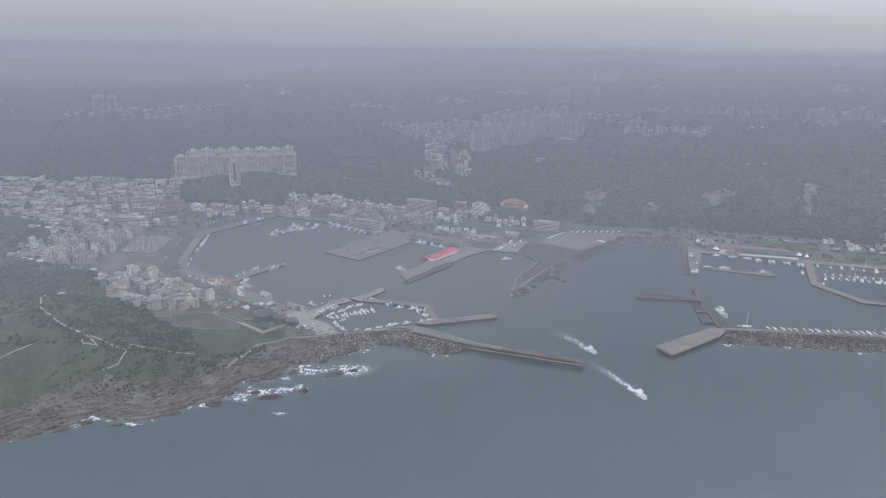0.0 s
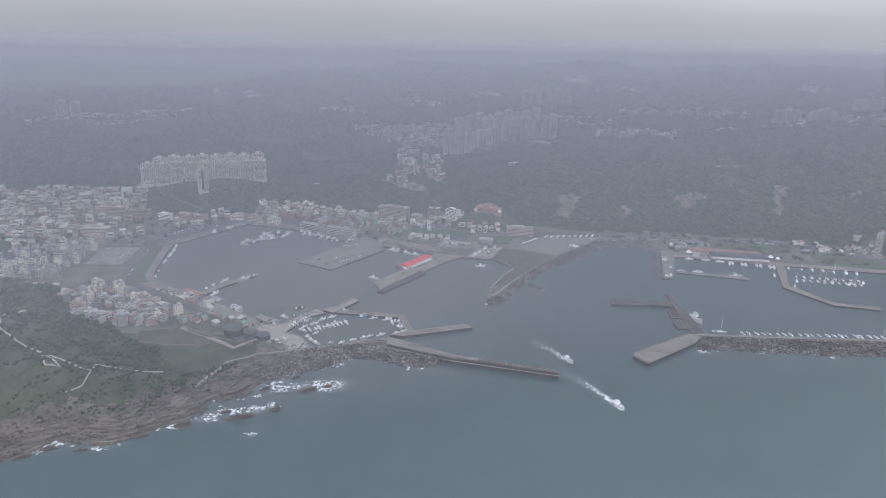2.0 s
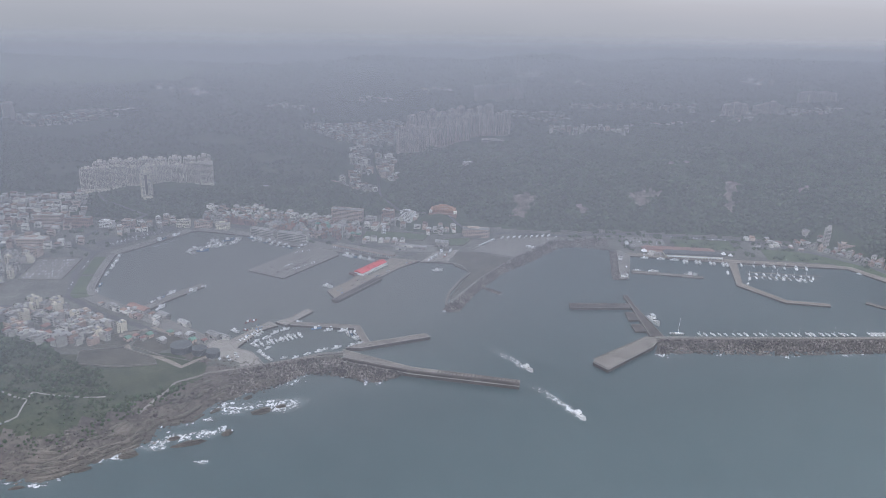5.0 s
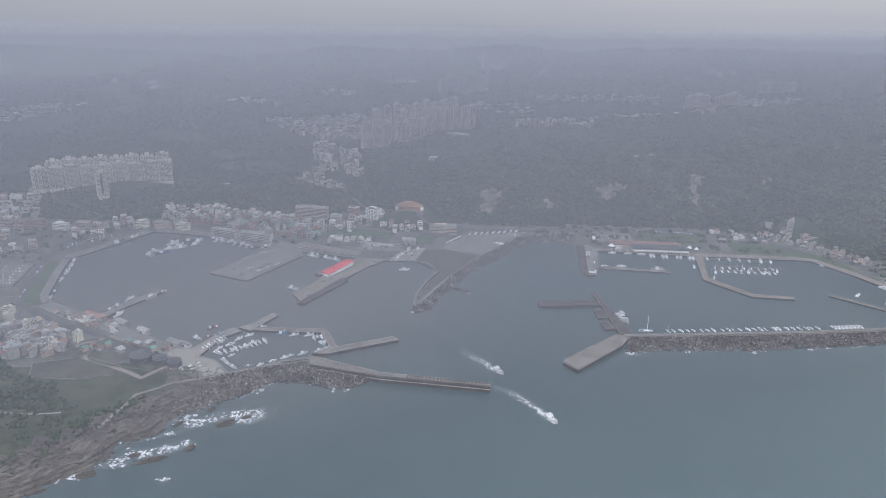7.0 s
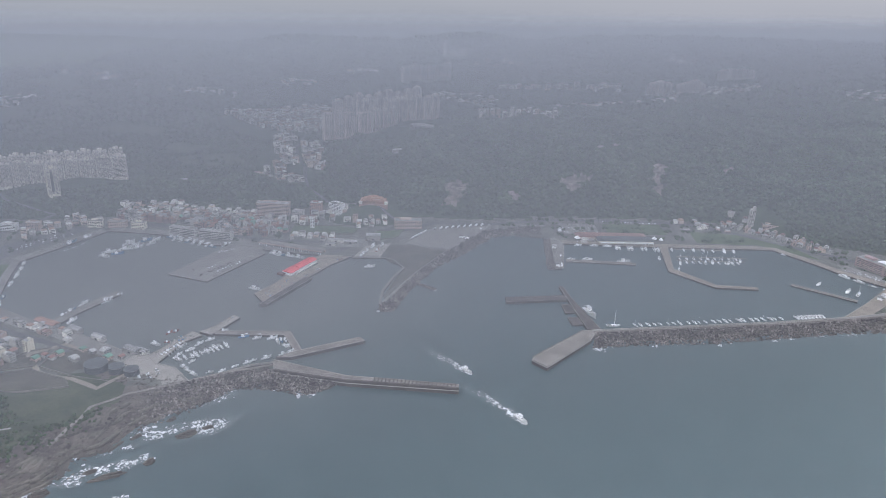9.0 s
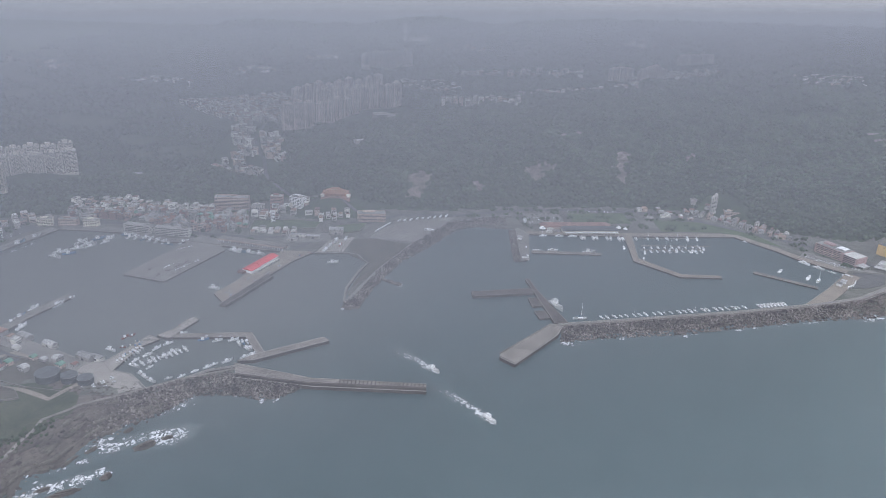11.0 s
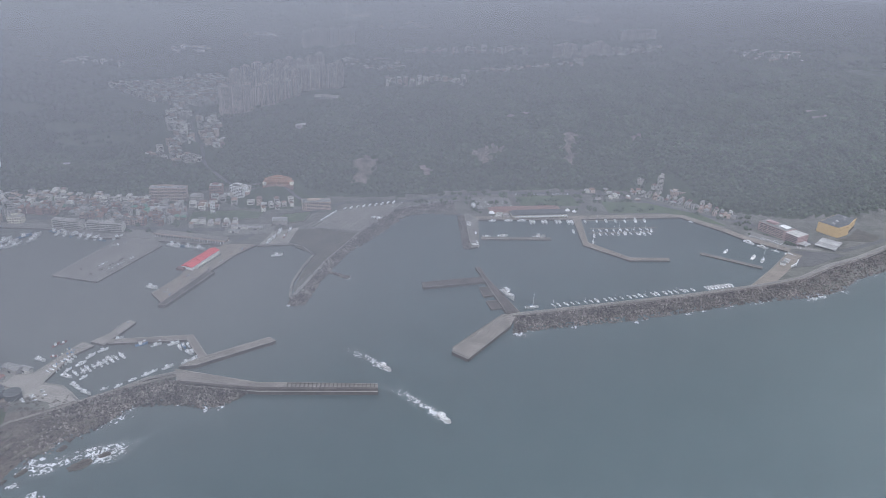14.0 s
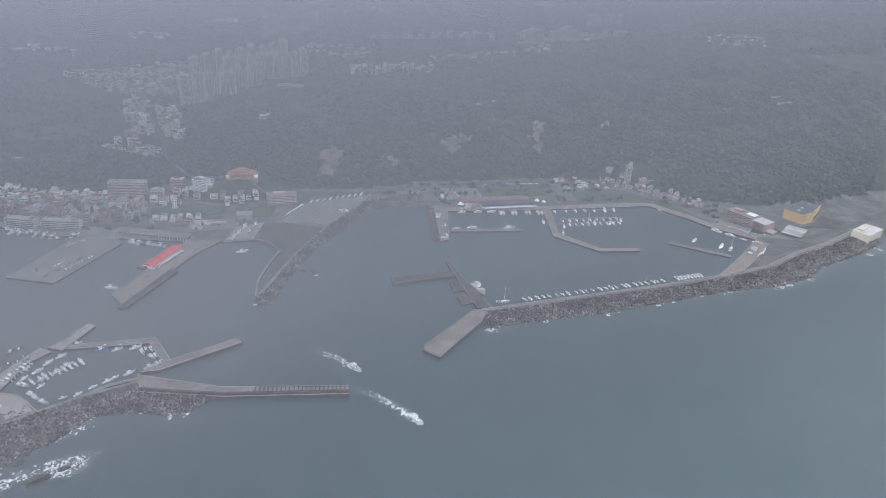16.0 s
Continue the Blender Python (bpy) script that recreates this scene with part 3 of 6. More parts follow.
slab("mole", [(236, 255), (252, 252), (249, 223), (231, 222)], 2.6, CONCRETE_DARK, "dark concrete block beside the mole", "mole")
slab("mole", [(229, 207), (246, 205), (245, 180), (227, 180)], 2.6, CONCRETE_DARK, "dark concrete block beside the mole", "mole")
slab("breakwater", [(-209, 126), (-103, 162), (-110, 174), (-204, 143), (-230, 128)], 4.8, CONCRETE, "inner arm of the concrete breakwater", "breakwater")
main_bw = slab("breakwater", [(-234, 124), (-137, 68), (8, 27), (4, 10), (-139, 48), (-184, 66), (-232, 86)], 4.4, CONCRETE, "long concrete breakwater reaching into the sea", "breakwater")
slab("breakwater", [(249, 156), (354, 153), (563, 148), (704, 150), (812, 158), (911, 191), (998, 207), (1150, 252), (1152, 238), (1002, 194), (916, 178), (814, 146), (704, 139), (563, 137), (354, 142), (246, 146)], 5.0,
     PAVING, "curved concrete breakwater with a roadway", "breakwater")


def wall_along(parent, line, width, low, high, mat=CONCRETE, name="parapet"):
    part(name, ribbon(line, width, low, high), mat, parent)


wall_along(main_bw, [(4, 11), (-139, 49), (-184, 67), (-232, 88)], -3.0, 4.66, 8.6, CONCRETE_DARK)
wall_along(main_bw, [(7, 26), (-100, 57)], 1.5, 4.66, 5.8)
for i in range(22):
    s = i / 21
    x, y = 2 - 104 * s, 20.5 + 30 * s
    part("bay_wall", Solid().box(-0.6, -6.5, 0, 0.6, 5, 1.9), CONCRETE_DARK, main_bw).matrix_basis = pose(x, y, 4.66, 0, 0, -16)
curved = [o for o in scene.collection.objects if o.name.startswith("breakwater")][-1]
wall_along(curved, [(249, 148), (354, 144.5), (563, 139.5), (704, 141.5), (812, 149), (911, 181), (998, 197), (1150, 241)], -2.4, 5.26, 7.4, CONCRETE)


# ---- armour of concrete blocks ----
def armour(inner, outer, top, count, seed, label):
    r = np.random.RandomState(seed)
    a, b = np.array(resample(inner, 12), float), np.array(resample(outer, 12), float)
    u, v = r.uniform(0, 1, count), r.uniform(0, 1, count)
    ia, ib = u * (len(a) - 1.001), u * (len(b) - 1.001)
    pa = a[ia.astype(int)] + (a[ia.astype(int) + 1] - a[ia.astype(int)]) * (ia % 1)[:, None]
    pb = b[ib.astype(int)] + (b[ib.astype(int) + 1] - b[ib.astype(int)]) * (ib % 1)[:, None]
    xy = pa + (pb - pa) * v[:, None]
    z = top * (1 - v) - 0.2 + r.uniform(-0.7, 0.8, count)
    # four blunt legs round a core
    legs = np.array([(0, 0, 1), (0.94, 0, -0.33), (-0.47, 0.82, -0.33), (-0.47, -0.82, -0.33)])
    base_v, base_f = [], []
    for leg in legs:
        side_a = np.cross(leg, (0.31, 0.52, 0.79))
        side_a /= np.linalg.norm(side_a)
        side_b = np.cross(leg, side_a)
        k = len(base_v)
        for reach, wide in ((0.0, 0.52), (1.0, 0.33)):
            for t in (0, 2.09, 4.19):
                base_v.append(leg * reach + (side_a * math.cos(t) + side_b * math.sin(t)) * wide)
        base_f += [(k, k + 1, k + 4), (k, k + 4, k + 3), (k + 1, k + 2, k + 5), (k + 1, k + 5, k + 4), (k + 2, k, k + 3), (k + 2, k + 3, k + 5), (k + 3, k + 4, k + 5)]
    base_v, base_f = np.array(base_v), np.array(base_f)
    q = r.normal(size=(count, 4))
    q /= np.linalg.norm(q, axis=1)[:, None]
    w, x, y, s = q.T
    rot = np.stack([np.stack([1 - 2 * (y * y + s * s), 2 * (x * y - s * w), 2 * (x * s + y * w)], -1), np.stack([2 * (x * y + s * w), 1 - 2 * (x * x + s * s), 2 * (y * s - x * w)], -1),
                    np.stack([2 * (x * s - y * w), 2 * (y * s + x * w), 1 - 2 * (x * x + y * y)], -1)], 1)
    points = np.einsum("nij,kj->nki", rot, base_v) * r.uniform(2.0, 3.0, count)[:, None, None] + np.column_stack([xy, z])[:, None]
    faces = base_f[None] + len(base_v) * np.arange(count)[:, None, None]
    tagged(new("armour_blocks", fast_mesh("armour_blocks", points.reshape(-1, 3), faces.reshape(-1, 3), ARMOUR)), label, "armour blocks", kind="stuff")


def rubble_bed(inner, outer, top):
    s = Solid()
    a, b = resample(inner, 12), resample(outer, 12)
    n = 60
    pick = lambda line, i: line[min(int(i / n * (len(line) - 1) + 0.5), len(line) - 1)]
    for i in range(n):
        p, q, u, v = pick(a, i), pick(a, i + 1), pick(b, i + 1), pick(b, i)
        s.add([(*p, top - 2.4), (*q, top - 2.4), (*u, -1.6), (*v, -1.6)], [(0, 1, 2, 3)])
    # dark bed colour puts shade into the gaps between the armour blocks
    setting("rubble_bed", s, ROCK_DARK, "rubble slope under the armour blocks, darkened as shade in their gaps", "breakwater")


BEDS = [([(-425, 40), (-359, 71), (-300, 92), (-240, 100), (-184, 66), (-150, 52)], [(-382, -12), (-350, 12), (-318, 26), (-280, 60), (-230, 50), (-200, 34), (-180, 36), (-163, 46)], 4.5, 1700),
        ([(249, 144), (354, 141), (563, 136), (704, 138), (812, 146), (911, 177), (1040, 200), (1150, 236)],
         [(233, 108), (329, 105), (433, 97), (529, 100), (677, 102), (777, 94), (853, 101), (918, 131), (1036, 152), (1150, 190)], 5.0, 3500),
        ([(-66, 284), (-50, 292), (10, 400), (94, 511), (200, 624), (280, 640), (330, 640)], [(-75, 268), (-48, 262), (-10, 338), (57, 438), (126, 502), (207, 590), (245, 598), (318, 578)], 6.4, 1900),
        ([(2, 372), (12, 366)], [(40, 346), (34, 338)], 2.0, 190),
        ([(281, 408), (327, 572)], [(267, 410), (314, 574)], 2.2, 420)]
for i, (inner, outer, top, count) in enumerate(BEDS):
    if i < 3:
        rubble_bed(inner, outer, top)
    armour(inner, outer, top, count, 40 + i, "heaped weathered concrete armour blocks along the breakwater foot")


# ---- roads, paths, open ground ----
def road(line, width, mat, label, name="road", lift=0.35, **more):
    return setting(name, lane(line, width, lift, **more), mat, label, "road" if name == "road" else "path")


HARBOUR_ROAD = [(-470, 150), (-540, 210), (-620, 262), (-690, 330), (-718, 440), (-722, 545), (-668, 625), (-600, 712), (-560, 735), (-420, 700), (-340, 650), (-250, 610), (-120, 585), (-30, 610), (60, 668)]
road(HARBOUR_ROAD, 11, ASPHALT, "grey asphalt harbour road")
road([(60, 668), (104, 690), (229, 672), (366, 690), (446, 685), (629, 652), (704, 622), (770, 560), (850, 455), (905, 410), (960, 300), (1000, 240), (1150, 268), (1500, 360)], 12, ASPHALT, "coastal road at the foot of the wooded hill")
road([(60, 668), (0, 720), (-54, 779), (-116, 844), (-164, 934), (-172, 1045), (-190, 1160), (-160, 1260)], 9, ASPHALT, "pale road climbing out of the harbour", lift=0.8)
road([(-722, 545), (-790, 600), (-880, 640), (-980, 720), (-1100, 800), (-1300, 860)], 12, ASPHALT, "town road up the valley")
road([(-790, 600), (-760, 690), (-690, 790), (-800, 850), (-870, 940)], 9, ASPHALT, "road to the tower blocks")
road([(-690, 330), (-740, 290), (-800, 270), (-880, 300)], 8, ASPHALT, "side street of the village")
road([(-384, 131), (-420, 108), (-450, 78), (-487, 108), (-530, 125), (-560, 180), (-520, 205), (-430, 150)], 7, PAVING_WARM, "dusty track round the tank yard")
road([(-234, 112), (-300, 99), (-359, 77), (-423, 47), (-446, 30), (-451, 7), (-472, -43)], 4, CONCRETE, "pale concrete track along the shore", lift=0.9)
road([(-728, 62), (-738, 30), (-722, 0), (-690, -22), (-655, -38), (-620, -52), (-586, -58), (-588, -40), (-560, -30), (-520, -8)], 2.2, CONCRETE_LIGHT, "pale footpath over the grassy headland", "path", lift=0.8)
road([(-655, -38), (-640, -60), (-622, -62), (-638, -48), (-655, -38)], 2.0, CONCRETE_LIGHT, "loop of pale footpath", "path", lift=0.8)
road([(-586, -58), (-590, -78), (-606, -88)], 1.8, CONCRETE_LIGHT, "pale stepped footpath", "path", lift=0.8)
road([(-745, -95), (-715, -70), (-700, -60)], 1.8, CONCRETE_LIGHT, "short worn footpath in the grass", "path", lift=0.8)
road([(-60, 292), (10, 404), (94, 515), (204, 628), (287, 652), (349, 654)], 6, PAVING, "pale track on the curved mole", lift=2.2, thick=3)
road([(-130, 528), (-58, 590), (0, 655)], 9, ASPHALT, "street between harbour and hill")


def patch(name, ring, mat, label, top=2.3, category="ground"):
    return setting(name, Solid().prism(ring, top - 1.2, top), mat, label, category)


patch("lawn", [(-690, 338), (-664, 340), (-677, 420), (-702, 420)], LAWN, "clipped green harbour lawn", 2.45, "lawn")
patch("lawn", [(-703, 428), (-679, 428), (-684, 520), (-712, 518)], LAWN, "clipped green harbour lawn", 2.45, "lawn")
patch("lawn", [(-676, 318), (-655, 330), (-662, 336), (-690, 334)], LAWN, "small green harbour lawn", 2.45, "lawn")
patch("car_park", [(-800, 400), (-728, 402), (-730, 512), (-808, 508)], PAVING, "grey gravel lot full of parked cars", 2.4, "car park")
patch("car_park", [(18, 566), (88, 652), (222, 664), (186, 615), (100, 530)], PAVING, "large grey car park beside the coast road", 2.5, "car park")
patch("waste_ground", [(-30, 480), (0, 440), (-22, 400), (-48, 340), (10, 408), (90, 520), (20, 560), (-22, 560)], SCRUB, "scrubby waste ground on the mole", 2.4)
patch("tank_yard", [(-535, 144), (-525, 195), (-485, 176), (-407, 121), (-414, 84), (-484, 112)], SCRUB, "bare earth yard of the oil tanks", 2.4, "yard")
patch("waste_ground", [(-545, 138), (-600, 128), (-592, 92), (-540, 82), (-485, 88), (-495, 108)], SCRUB, "dark bare waste ground beside the village", 2.5)
patch("waste_ground", [(-590, 160), (-560, 188), (-535, 196), (-543, 146), (-588, 138)], SCRUB, "dark bare waste ground", 2.4)
patch("playing_field", [(-210, 640), (-80, 630), (-60, 680), (-200, 694)], LAWN, "green playing field behind the harbour", 2.6, "field")
patch("playing_field", [(-60, 590), (5, 600), (30, 650), (-30, 645)], LAWN, "walled green field", 2.6, "field")
patch("yard", [(-150, 560), (-60, 555), (-50, 600), (-140, 612)], PAVING, "grey storage yard with sheds", 2.45, "yard")
patch("slipway", [(-90, 505), (-40, 500), (-10, 570), (-60, 560)], CONCRETE_LIGHT, "pale boatyard slipway with hauled-out boats", 2.9, "slipway")
patch("lawn", [(470, 590), (600, 575), (612, 640), (480, 655)], LAWN, "green lawn behind the fish market", 2.5, "lawn")
patch("lawn", [(640, 520), (770, 495), (815, 440), (850, 400), (838, 470), (760, 560), (660, 590)], LAWN, "green marina park with small trees", 2.5, "lawn")
patch("car_park", [(370, 600), (450, 590), (462, 655), (380, 668)], PAVING, "market car park", 2.5, "car park")
patch("car_park", [(845, 345), (890, 275), (960, 245), (925, 290), (880, 370)], PAVING, "car park in front of the hotel", 2.6, "car park")
patch("yard", [(900, 262), (820, 200), (880, 195), (985, 222), (960, 240)], ASPHALT, "dark tarred yard at the marina end", 2.6, "yard")
patch("lawn", [(1020, 290), (1100, 262), (1140, 280), (1130, 330), (1060, 290)], SCRUB, "rough grass beside the yellow building", 2.6, "lawn")
patch("car_park", [(-420, 80), (-350, 104), (-372, 126), (-392, 128), (-424, 104)], CONCRETE_LIGHT, "pale quayside car park", 2.95, "car park")


YARDS = [([(-535, 144), (-525, 195), (-485, 176), (-407, 121), (-414, 84), (-484, 112)], "low dark wall round the tank yard"), ([(-600, 128), (-545, 138), (-495, 108), (-485, 88), (-540, 82), (-592, 92)], "low wall round bare waste ground"),
         ([(-590, 160), (-560, 188), (-535, 196), (-543, 146), (-588, 138)], "low wall round dark waste ground"), ([(-210, 640), (-80, 630), (-60, 680), (-200, 694)], "hedge-dark wall round the playing field"),
         ([(-60, 590), (5, 600), (30, 650), (-30, 645)], "low wall round the green field"), ([(-808, 508), (-800, 400), (-728, 402), (-730, 512)], "low wall round the car lot")]
for ring, label in YARDS:
    tagged(new("yard_wall", ribbon(ring + ring[:1], 0.7, 1.2, 4.2).mesh("yard_wall", CONCRETE)), label, "wall", kind="structure")


def stripes(ring_origin, turn, rows, length, gap, label):
    """Painted rows of parking bays."""
    s = Solid()
    for i in range(rows):
        s.box(-length / 2, i * gap - 0.5, 0, length / 2, i * gap + 0.5, 0.05)
    ob = setting("parking_lines", s, CONCRETE_LIGHT, label, "markings")
    ob.matrix_basis = pose(*ring_origin, 0, 0, turn)


stripes((88, 560, 2.52), 47, 9, 75, 9, "faded pale rows of parking bays")
stripes((-762, 415, 2.42), 4, 10, 60, 9, "rows of parking bays")
patch("apron", [(-432, 92), (-400, 70), (-345, 86), (-366, 122), (-386, 130), (-396, 162), (-422, 160), (-440, 130)], CONCRETE_LIGHT, "pale concrete apron behind the boat basin", 2.8, "apron")
patch("car_park", [(-715, 565), (-680, 600), (-640, 650), (-600, 712), (-640, 720), (-700, 660), (-745, 600)], ASPHALT, "large grey parking ground under the road", 2.3, "car park")
patch("yard", [(-320, 592), (-262, 566), (-250, 590), (-310, 625)], PAVING, "grey yard behind the pier", 2.5, "yard")


# ---- buildings ----
rnd = random.Random(7)


def house(w, d, storeys, wall, roof, label, pitched=False, h=3.1, category="house", name="house", extras=True, group=""):
    """A town house: walls, a roof with parapet or pitch, window rows for each storey, a stair head and a water tank."""
    ob = thing(name, label, category, group)
    top = storeys * h
    part("wall", Solid().box(-w / 2, -d / 2, -6, w / 2, d / 2, top), wall, ob)
    row, ledges = Solid(), Solid()
    for s in range(storeys):
        z = s * h + 1.0
        for face in (-1, 1):
            n = max(2, int(w / 4))
            for k in range(n):
                x = -w / 2 + (k + 0.5) * w / n
                row.box(x - w / n * 0.33, face * d / 2 - 0.12, z, x + w / n * 0.33, face * d / 2 + 0.12, z + 1.5)
        if extras:
            ledges.box(-w * 0.42, -d / 2 - 1.0, s * h + 0.05, w * 0.42, -d / 2 - 0.15, s * h + 0.95)
    tagged(part("windows", row, WINDOW, ob), kind="stuff")
    if extras:
        tagged(part("balconies", ledges, wall, ob), kind="stuff")
    if pitched:
        part("roof", Solid().gable(-w / 2, -d / 2, w / 2, d / 2, top, top + w * 0.22), roof, ob)
    else:
        deck = Solid().box(-w / 2 + 0.3, -d / 2 + 0.3, top + 0.01, w / 2 - 0.3, d / 2 - 0.3, top + 0.3)
        part("roof", deck, roof, ob)
        rim = Solid()
        for a in ((-w / 2, -d / 2, w / 2, -d / 2 + 0.28), (-w / 2, d / 2 - 0.28, w / 2, d / 2), (-w / 2, -d / 2 + 0.29, -w / 2 + 0.28, d / 2 - 0.29), (w / 2 - 0.28, -d / 2 + 0.29, w / 2, d / 2 - 0.29)):
            rim.box(a[0], a[1], top + 0.01, a[2], a[3], top + 1.1)
        part("parapet", rim, wall, ob)
        part("stair_head", Solid().box(-w * 0.3, d * 0.05, top + 0.31, w * 0.12, d * 0.38, top + 3.0), wall, ob)
        if extras:
            part("water_tank", Solid().tube(w * 0.27, -d * 0.2, top + 0.31, top + 2.2, 1.0), STEEL, ob, "steel water tank")
            part("roof_shed", Solid().gable(-w * 0.4, -d * 0.42, w * 0.1, -d * 0.02, top + 1.6, top + 2.6).box(-w * 0.36, -d * 0.4, top + 0.31, w * 0.06, -d * 0.05, top + 1.6), ROOF_METAL, ob, "sheet-metal roof shed")
    return ob


AWAY = pose(0, 0, -400)
KINDS = [house(9, 13, 3, PLASTER, ROOF_GREY, "pale plastered three-storey house with a flat roof"),
         house(8, 12, 4, PLASTER, ROOF_METAL, "grey-white four-storey town house with roof shed"),
         house(11, 10, 2, PLASTER, ROOF_RUST, "low plastered house with rusty sheet roof", True, extras=False),
         house(10, 14, 3, PLASTER_WARM, ROOF_GREY, "pinkish tiled three-storey town house"),
         house(13, 9, 2, PLASTER, ROOF_METAL, "low pale house with sheet-metal roof", True, extras=False),
         house(9, 11, 5, PLASTER_CREAM, ROOF_GREY, "cream five-storey town house with water tank"),
         house(12, 9, 2, PLASTER_WARM, ROOF_GREEN, "low house with a green sheet roof", True, extras=False),
         house(10, 12, 4, BRICKWALL, ROOF_GREY, "red-brown tiled four-storey house")]
used = [False] * len(KINDS)
TAKEN = []


def place_house(k, x, y, turn, size, room=7.0):
    if any(abs(x - a) < room and abs(y - b) < room for a, b in TAKEN):
        return
    TAKEN.append((x, y))
    m = spot(x, y, turn, size)
    m.translation.z = max(m.translation.z, 2.0) + 0.05
    if used[k]:
        copy_thing(KINDS[k], m)
    else:
        KINDS[k].matrix_basis = m
        used[k] = True


def inside(x, y, ring):
    hit = False
    for (ax, ay), (bx, by) in zip(ring, ring[1:] + ring[:1]):
        if (ay > y) != (by > y) and x < ax + (y - ay) / (by - ay) * (bx - ax):
            hit = not hit
    return hit


ROADS = [HARBOUR_ROAD, [(60, 668), (0, 720), (-54, 779), (-116, 844), (-164, 934), (-172, 1045), (-190, 1160), (-160, 1260)],
         [(-722, 545), (-790, 600), (-880, 640), (-980, 720), (-1100, 800), (-1300, 860)], [(-790, 600), (-760, 690), (-690, 790), (-800, 850), (-870, 940)], [(-130, 528), (-58, 590), (0, 655)]]


ROAD_POINTS = np.array([p for r in ROADS for p in resample(r, 6)])


def near_road(x, y):
    return np.hypot(ROAD_POINTS[:, 0] - x, ROAD_POINTS[:, 1] - y).min() < 11


FAR_WALLS = {m: Solid() for m in ("plain", "warm")}
FAR_ROOFS = {m: Solid() for m in ("grey", "rust")}
FAR_GLASS = Solid()


def far_house(x, y, turn, w, d, tall):
    """A house among many: walls, roof and window bands go into the shared meshes of the distant town."""
    z = max(float(height(x, y)), 2.0)
    c, s = math.cos(radians(turn)), math.sin(radians(turn))
    ring = lambda a, b: [(x + u * c - v * s, y + u * s + v * c) for u, v in ((-a, -b), (a, -b), (a, b), (-a, b))]
    FAR_WALLS[rnd.choice(("plain", "plain", "warm"))].prism(ring(w / 2, d / 2), z - 5, z + tall)
    FAR_ROOFS[rnd.choice(("grey", "grey", "grey", "rust"))].prism(ring(w / 2 - 0.5, d / 2 - 0.5), z + tall + 0.01, z + tall + rnd.uniform(0.4, 2.4), rnd.choice((0.0, 0.3)))
    for k in range(int(tall / 3)):
        FAR_GLASS.prism(ring(w / 2 * 0.8, d / 2 + 0.15), z + 3 * k + 1.0, z + 3 * k + 2.3)


def town(ring, turn, dx, dy, kinds, keep=0.85, jitter=2.0, size=(0.85, 1.15), near=True, tall=(6, 14)):
    """Houses in rough rows inside a ring, off the roads. near: things of their own; else part of the distant town."""
    cx, cy = sum(p[0] for p in ring) / len(ring), sum(p[1] for p in ring) / len(ring)
    c, s = math.cos(radians(turn)), math.sin(radians(turn))
    for i in range(-30, 31):
        for j in range(-30, 31):
            u, v = i * dx + rnd.uniform(-jitter, jitter), j * dy + rnd.uniform(-jitter, jitter)
            x, y = cx + u * c - v * s, cy + u * s + v * c
            k, scale, spin = rnd.choice(kinds or [0]), rnd.uniform(*size), rnd.choice((0, 0, 90, 180)) + rnd.uniform(-4, 4)
            if rnd.random() > keep or not inside(x, y, ring):
                continue
            if near_road(x, y):
                continue
            if near:
                place_house(k, x, y, turn + spin, scale)
            else:
                far_house(x, y, turn + spin, dx * rnd.uniform(0.6, 0.85), dy * rnd.uniform(0.55, 0.8), rnd.uniform(*tall))


# the fishing village, the old town behind the quays and the terraces west of the lot
town([(-760, 215), (-730, 300), (-640, 268), (-545, 206), (-565, 175), (-600, 140), (-650, 118), (-700, 150)], -35, 15, 16, [0, 1, 2, 3, 0, 4, 5])
town([(-560, 745), (-470, 715), (-390, 685), (-330, 648), (-260, 630), (-215, 650), (-215, 700), (-330, 745), (-430, 770), (-560, 775)], -18, 15, 15, [0, 2, 4, 3, 1, 2, 7, 6], 0.88, 3)
town([(-965, 318), (-860, 300), (-815, 330), (-812, 500), (-860, 535), (-930, 430)], 8, 12, 19, [1, 1, 5, 0], 0.85, 0.8, (0.95, 1.1))
town([(770, 590), (830, 520), (875, 450), (905, 420), (910, 470), (850, 560), (790, 640), (740, 640)], -50, 15, 16, [0, 2, 3, 4], 0.85, 3, (0.75, 1.0))
town([(-560, 160), (-510, 200), (-430, 160), (-445, 140)], -38, 15, 12, [2, 4, 6], 0.5, 2, (0.7, 0.9))
for k, ob in enumerate(KINDS):
    if not used[k]:
        place_house(k, -900 - 14 * k, 610, 0, 1.0)
# the rest of the town, further off
town([(-985, 440), (-870, 545), (-745, 572), (-765, 640), (-900, 605), (-1020, 550)], 10, 17, 17, None, 0.65, 4, near=False)
town([(-975, 300), (-905, 255), (-790, 225), (-765, 262), (-860, 292)], 5, 16, 15, None, 0.5, 4, near=False, tall=(4, 9))
town([(-700, 640), (-620, 725), (-500, 735), (-480, 750), (-640, 770), (-740, 700)], 20, 16, 16, None, 0.6, 4, near=False, tall=(5, 13))
town([(-215, 610), (-110, 592), (-90, 625), (-205, 645)], -12, 15, 14, None, 0.7, 3, near=False, tall=(3, 8))
town([(-60, 660), (10, 690), (-10, 712), (-80, 690)], 0, 15, 14, None, 0.6, 3, near=False, tall=(4, 9))
town([(650, 600), (760, 575), (770, 590), (700, 628)], -15, 15, 13, None, 0.5, 3, near=False, tall=(3, 6))
town([(-640, 300), (-560, 265), (-520, 232), (-505, 212), (-545, 215), (-600, 250)], -36, 13, 12, None, 0.75, 2, near=False, tall=(4, 9))
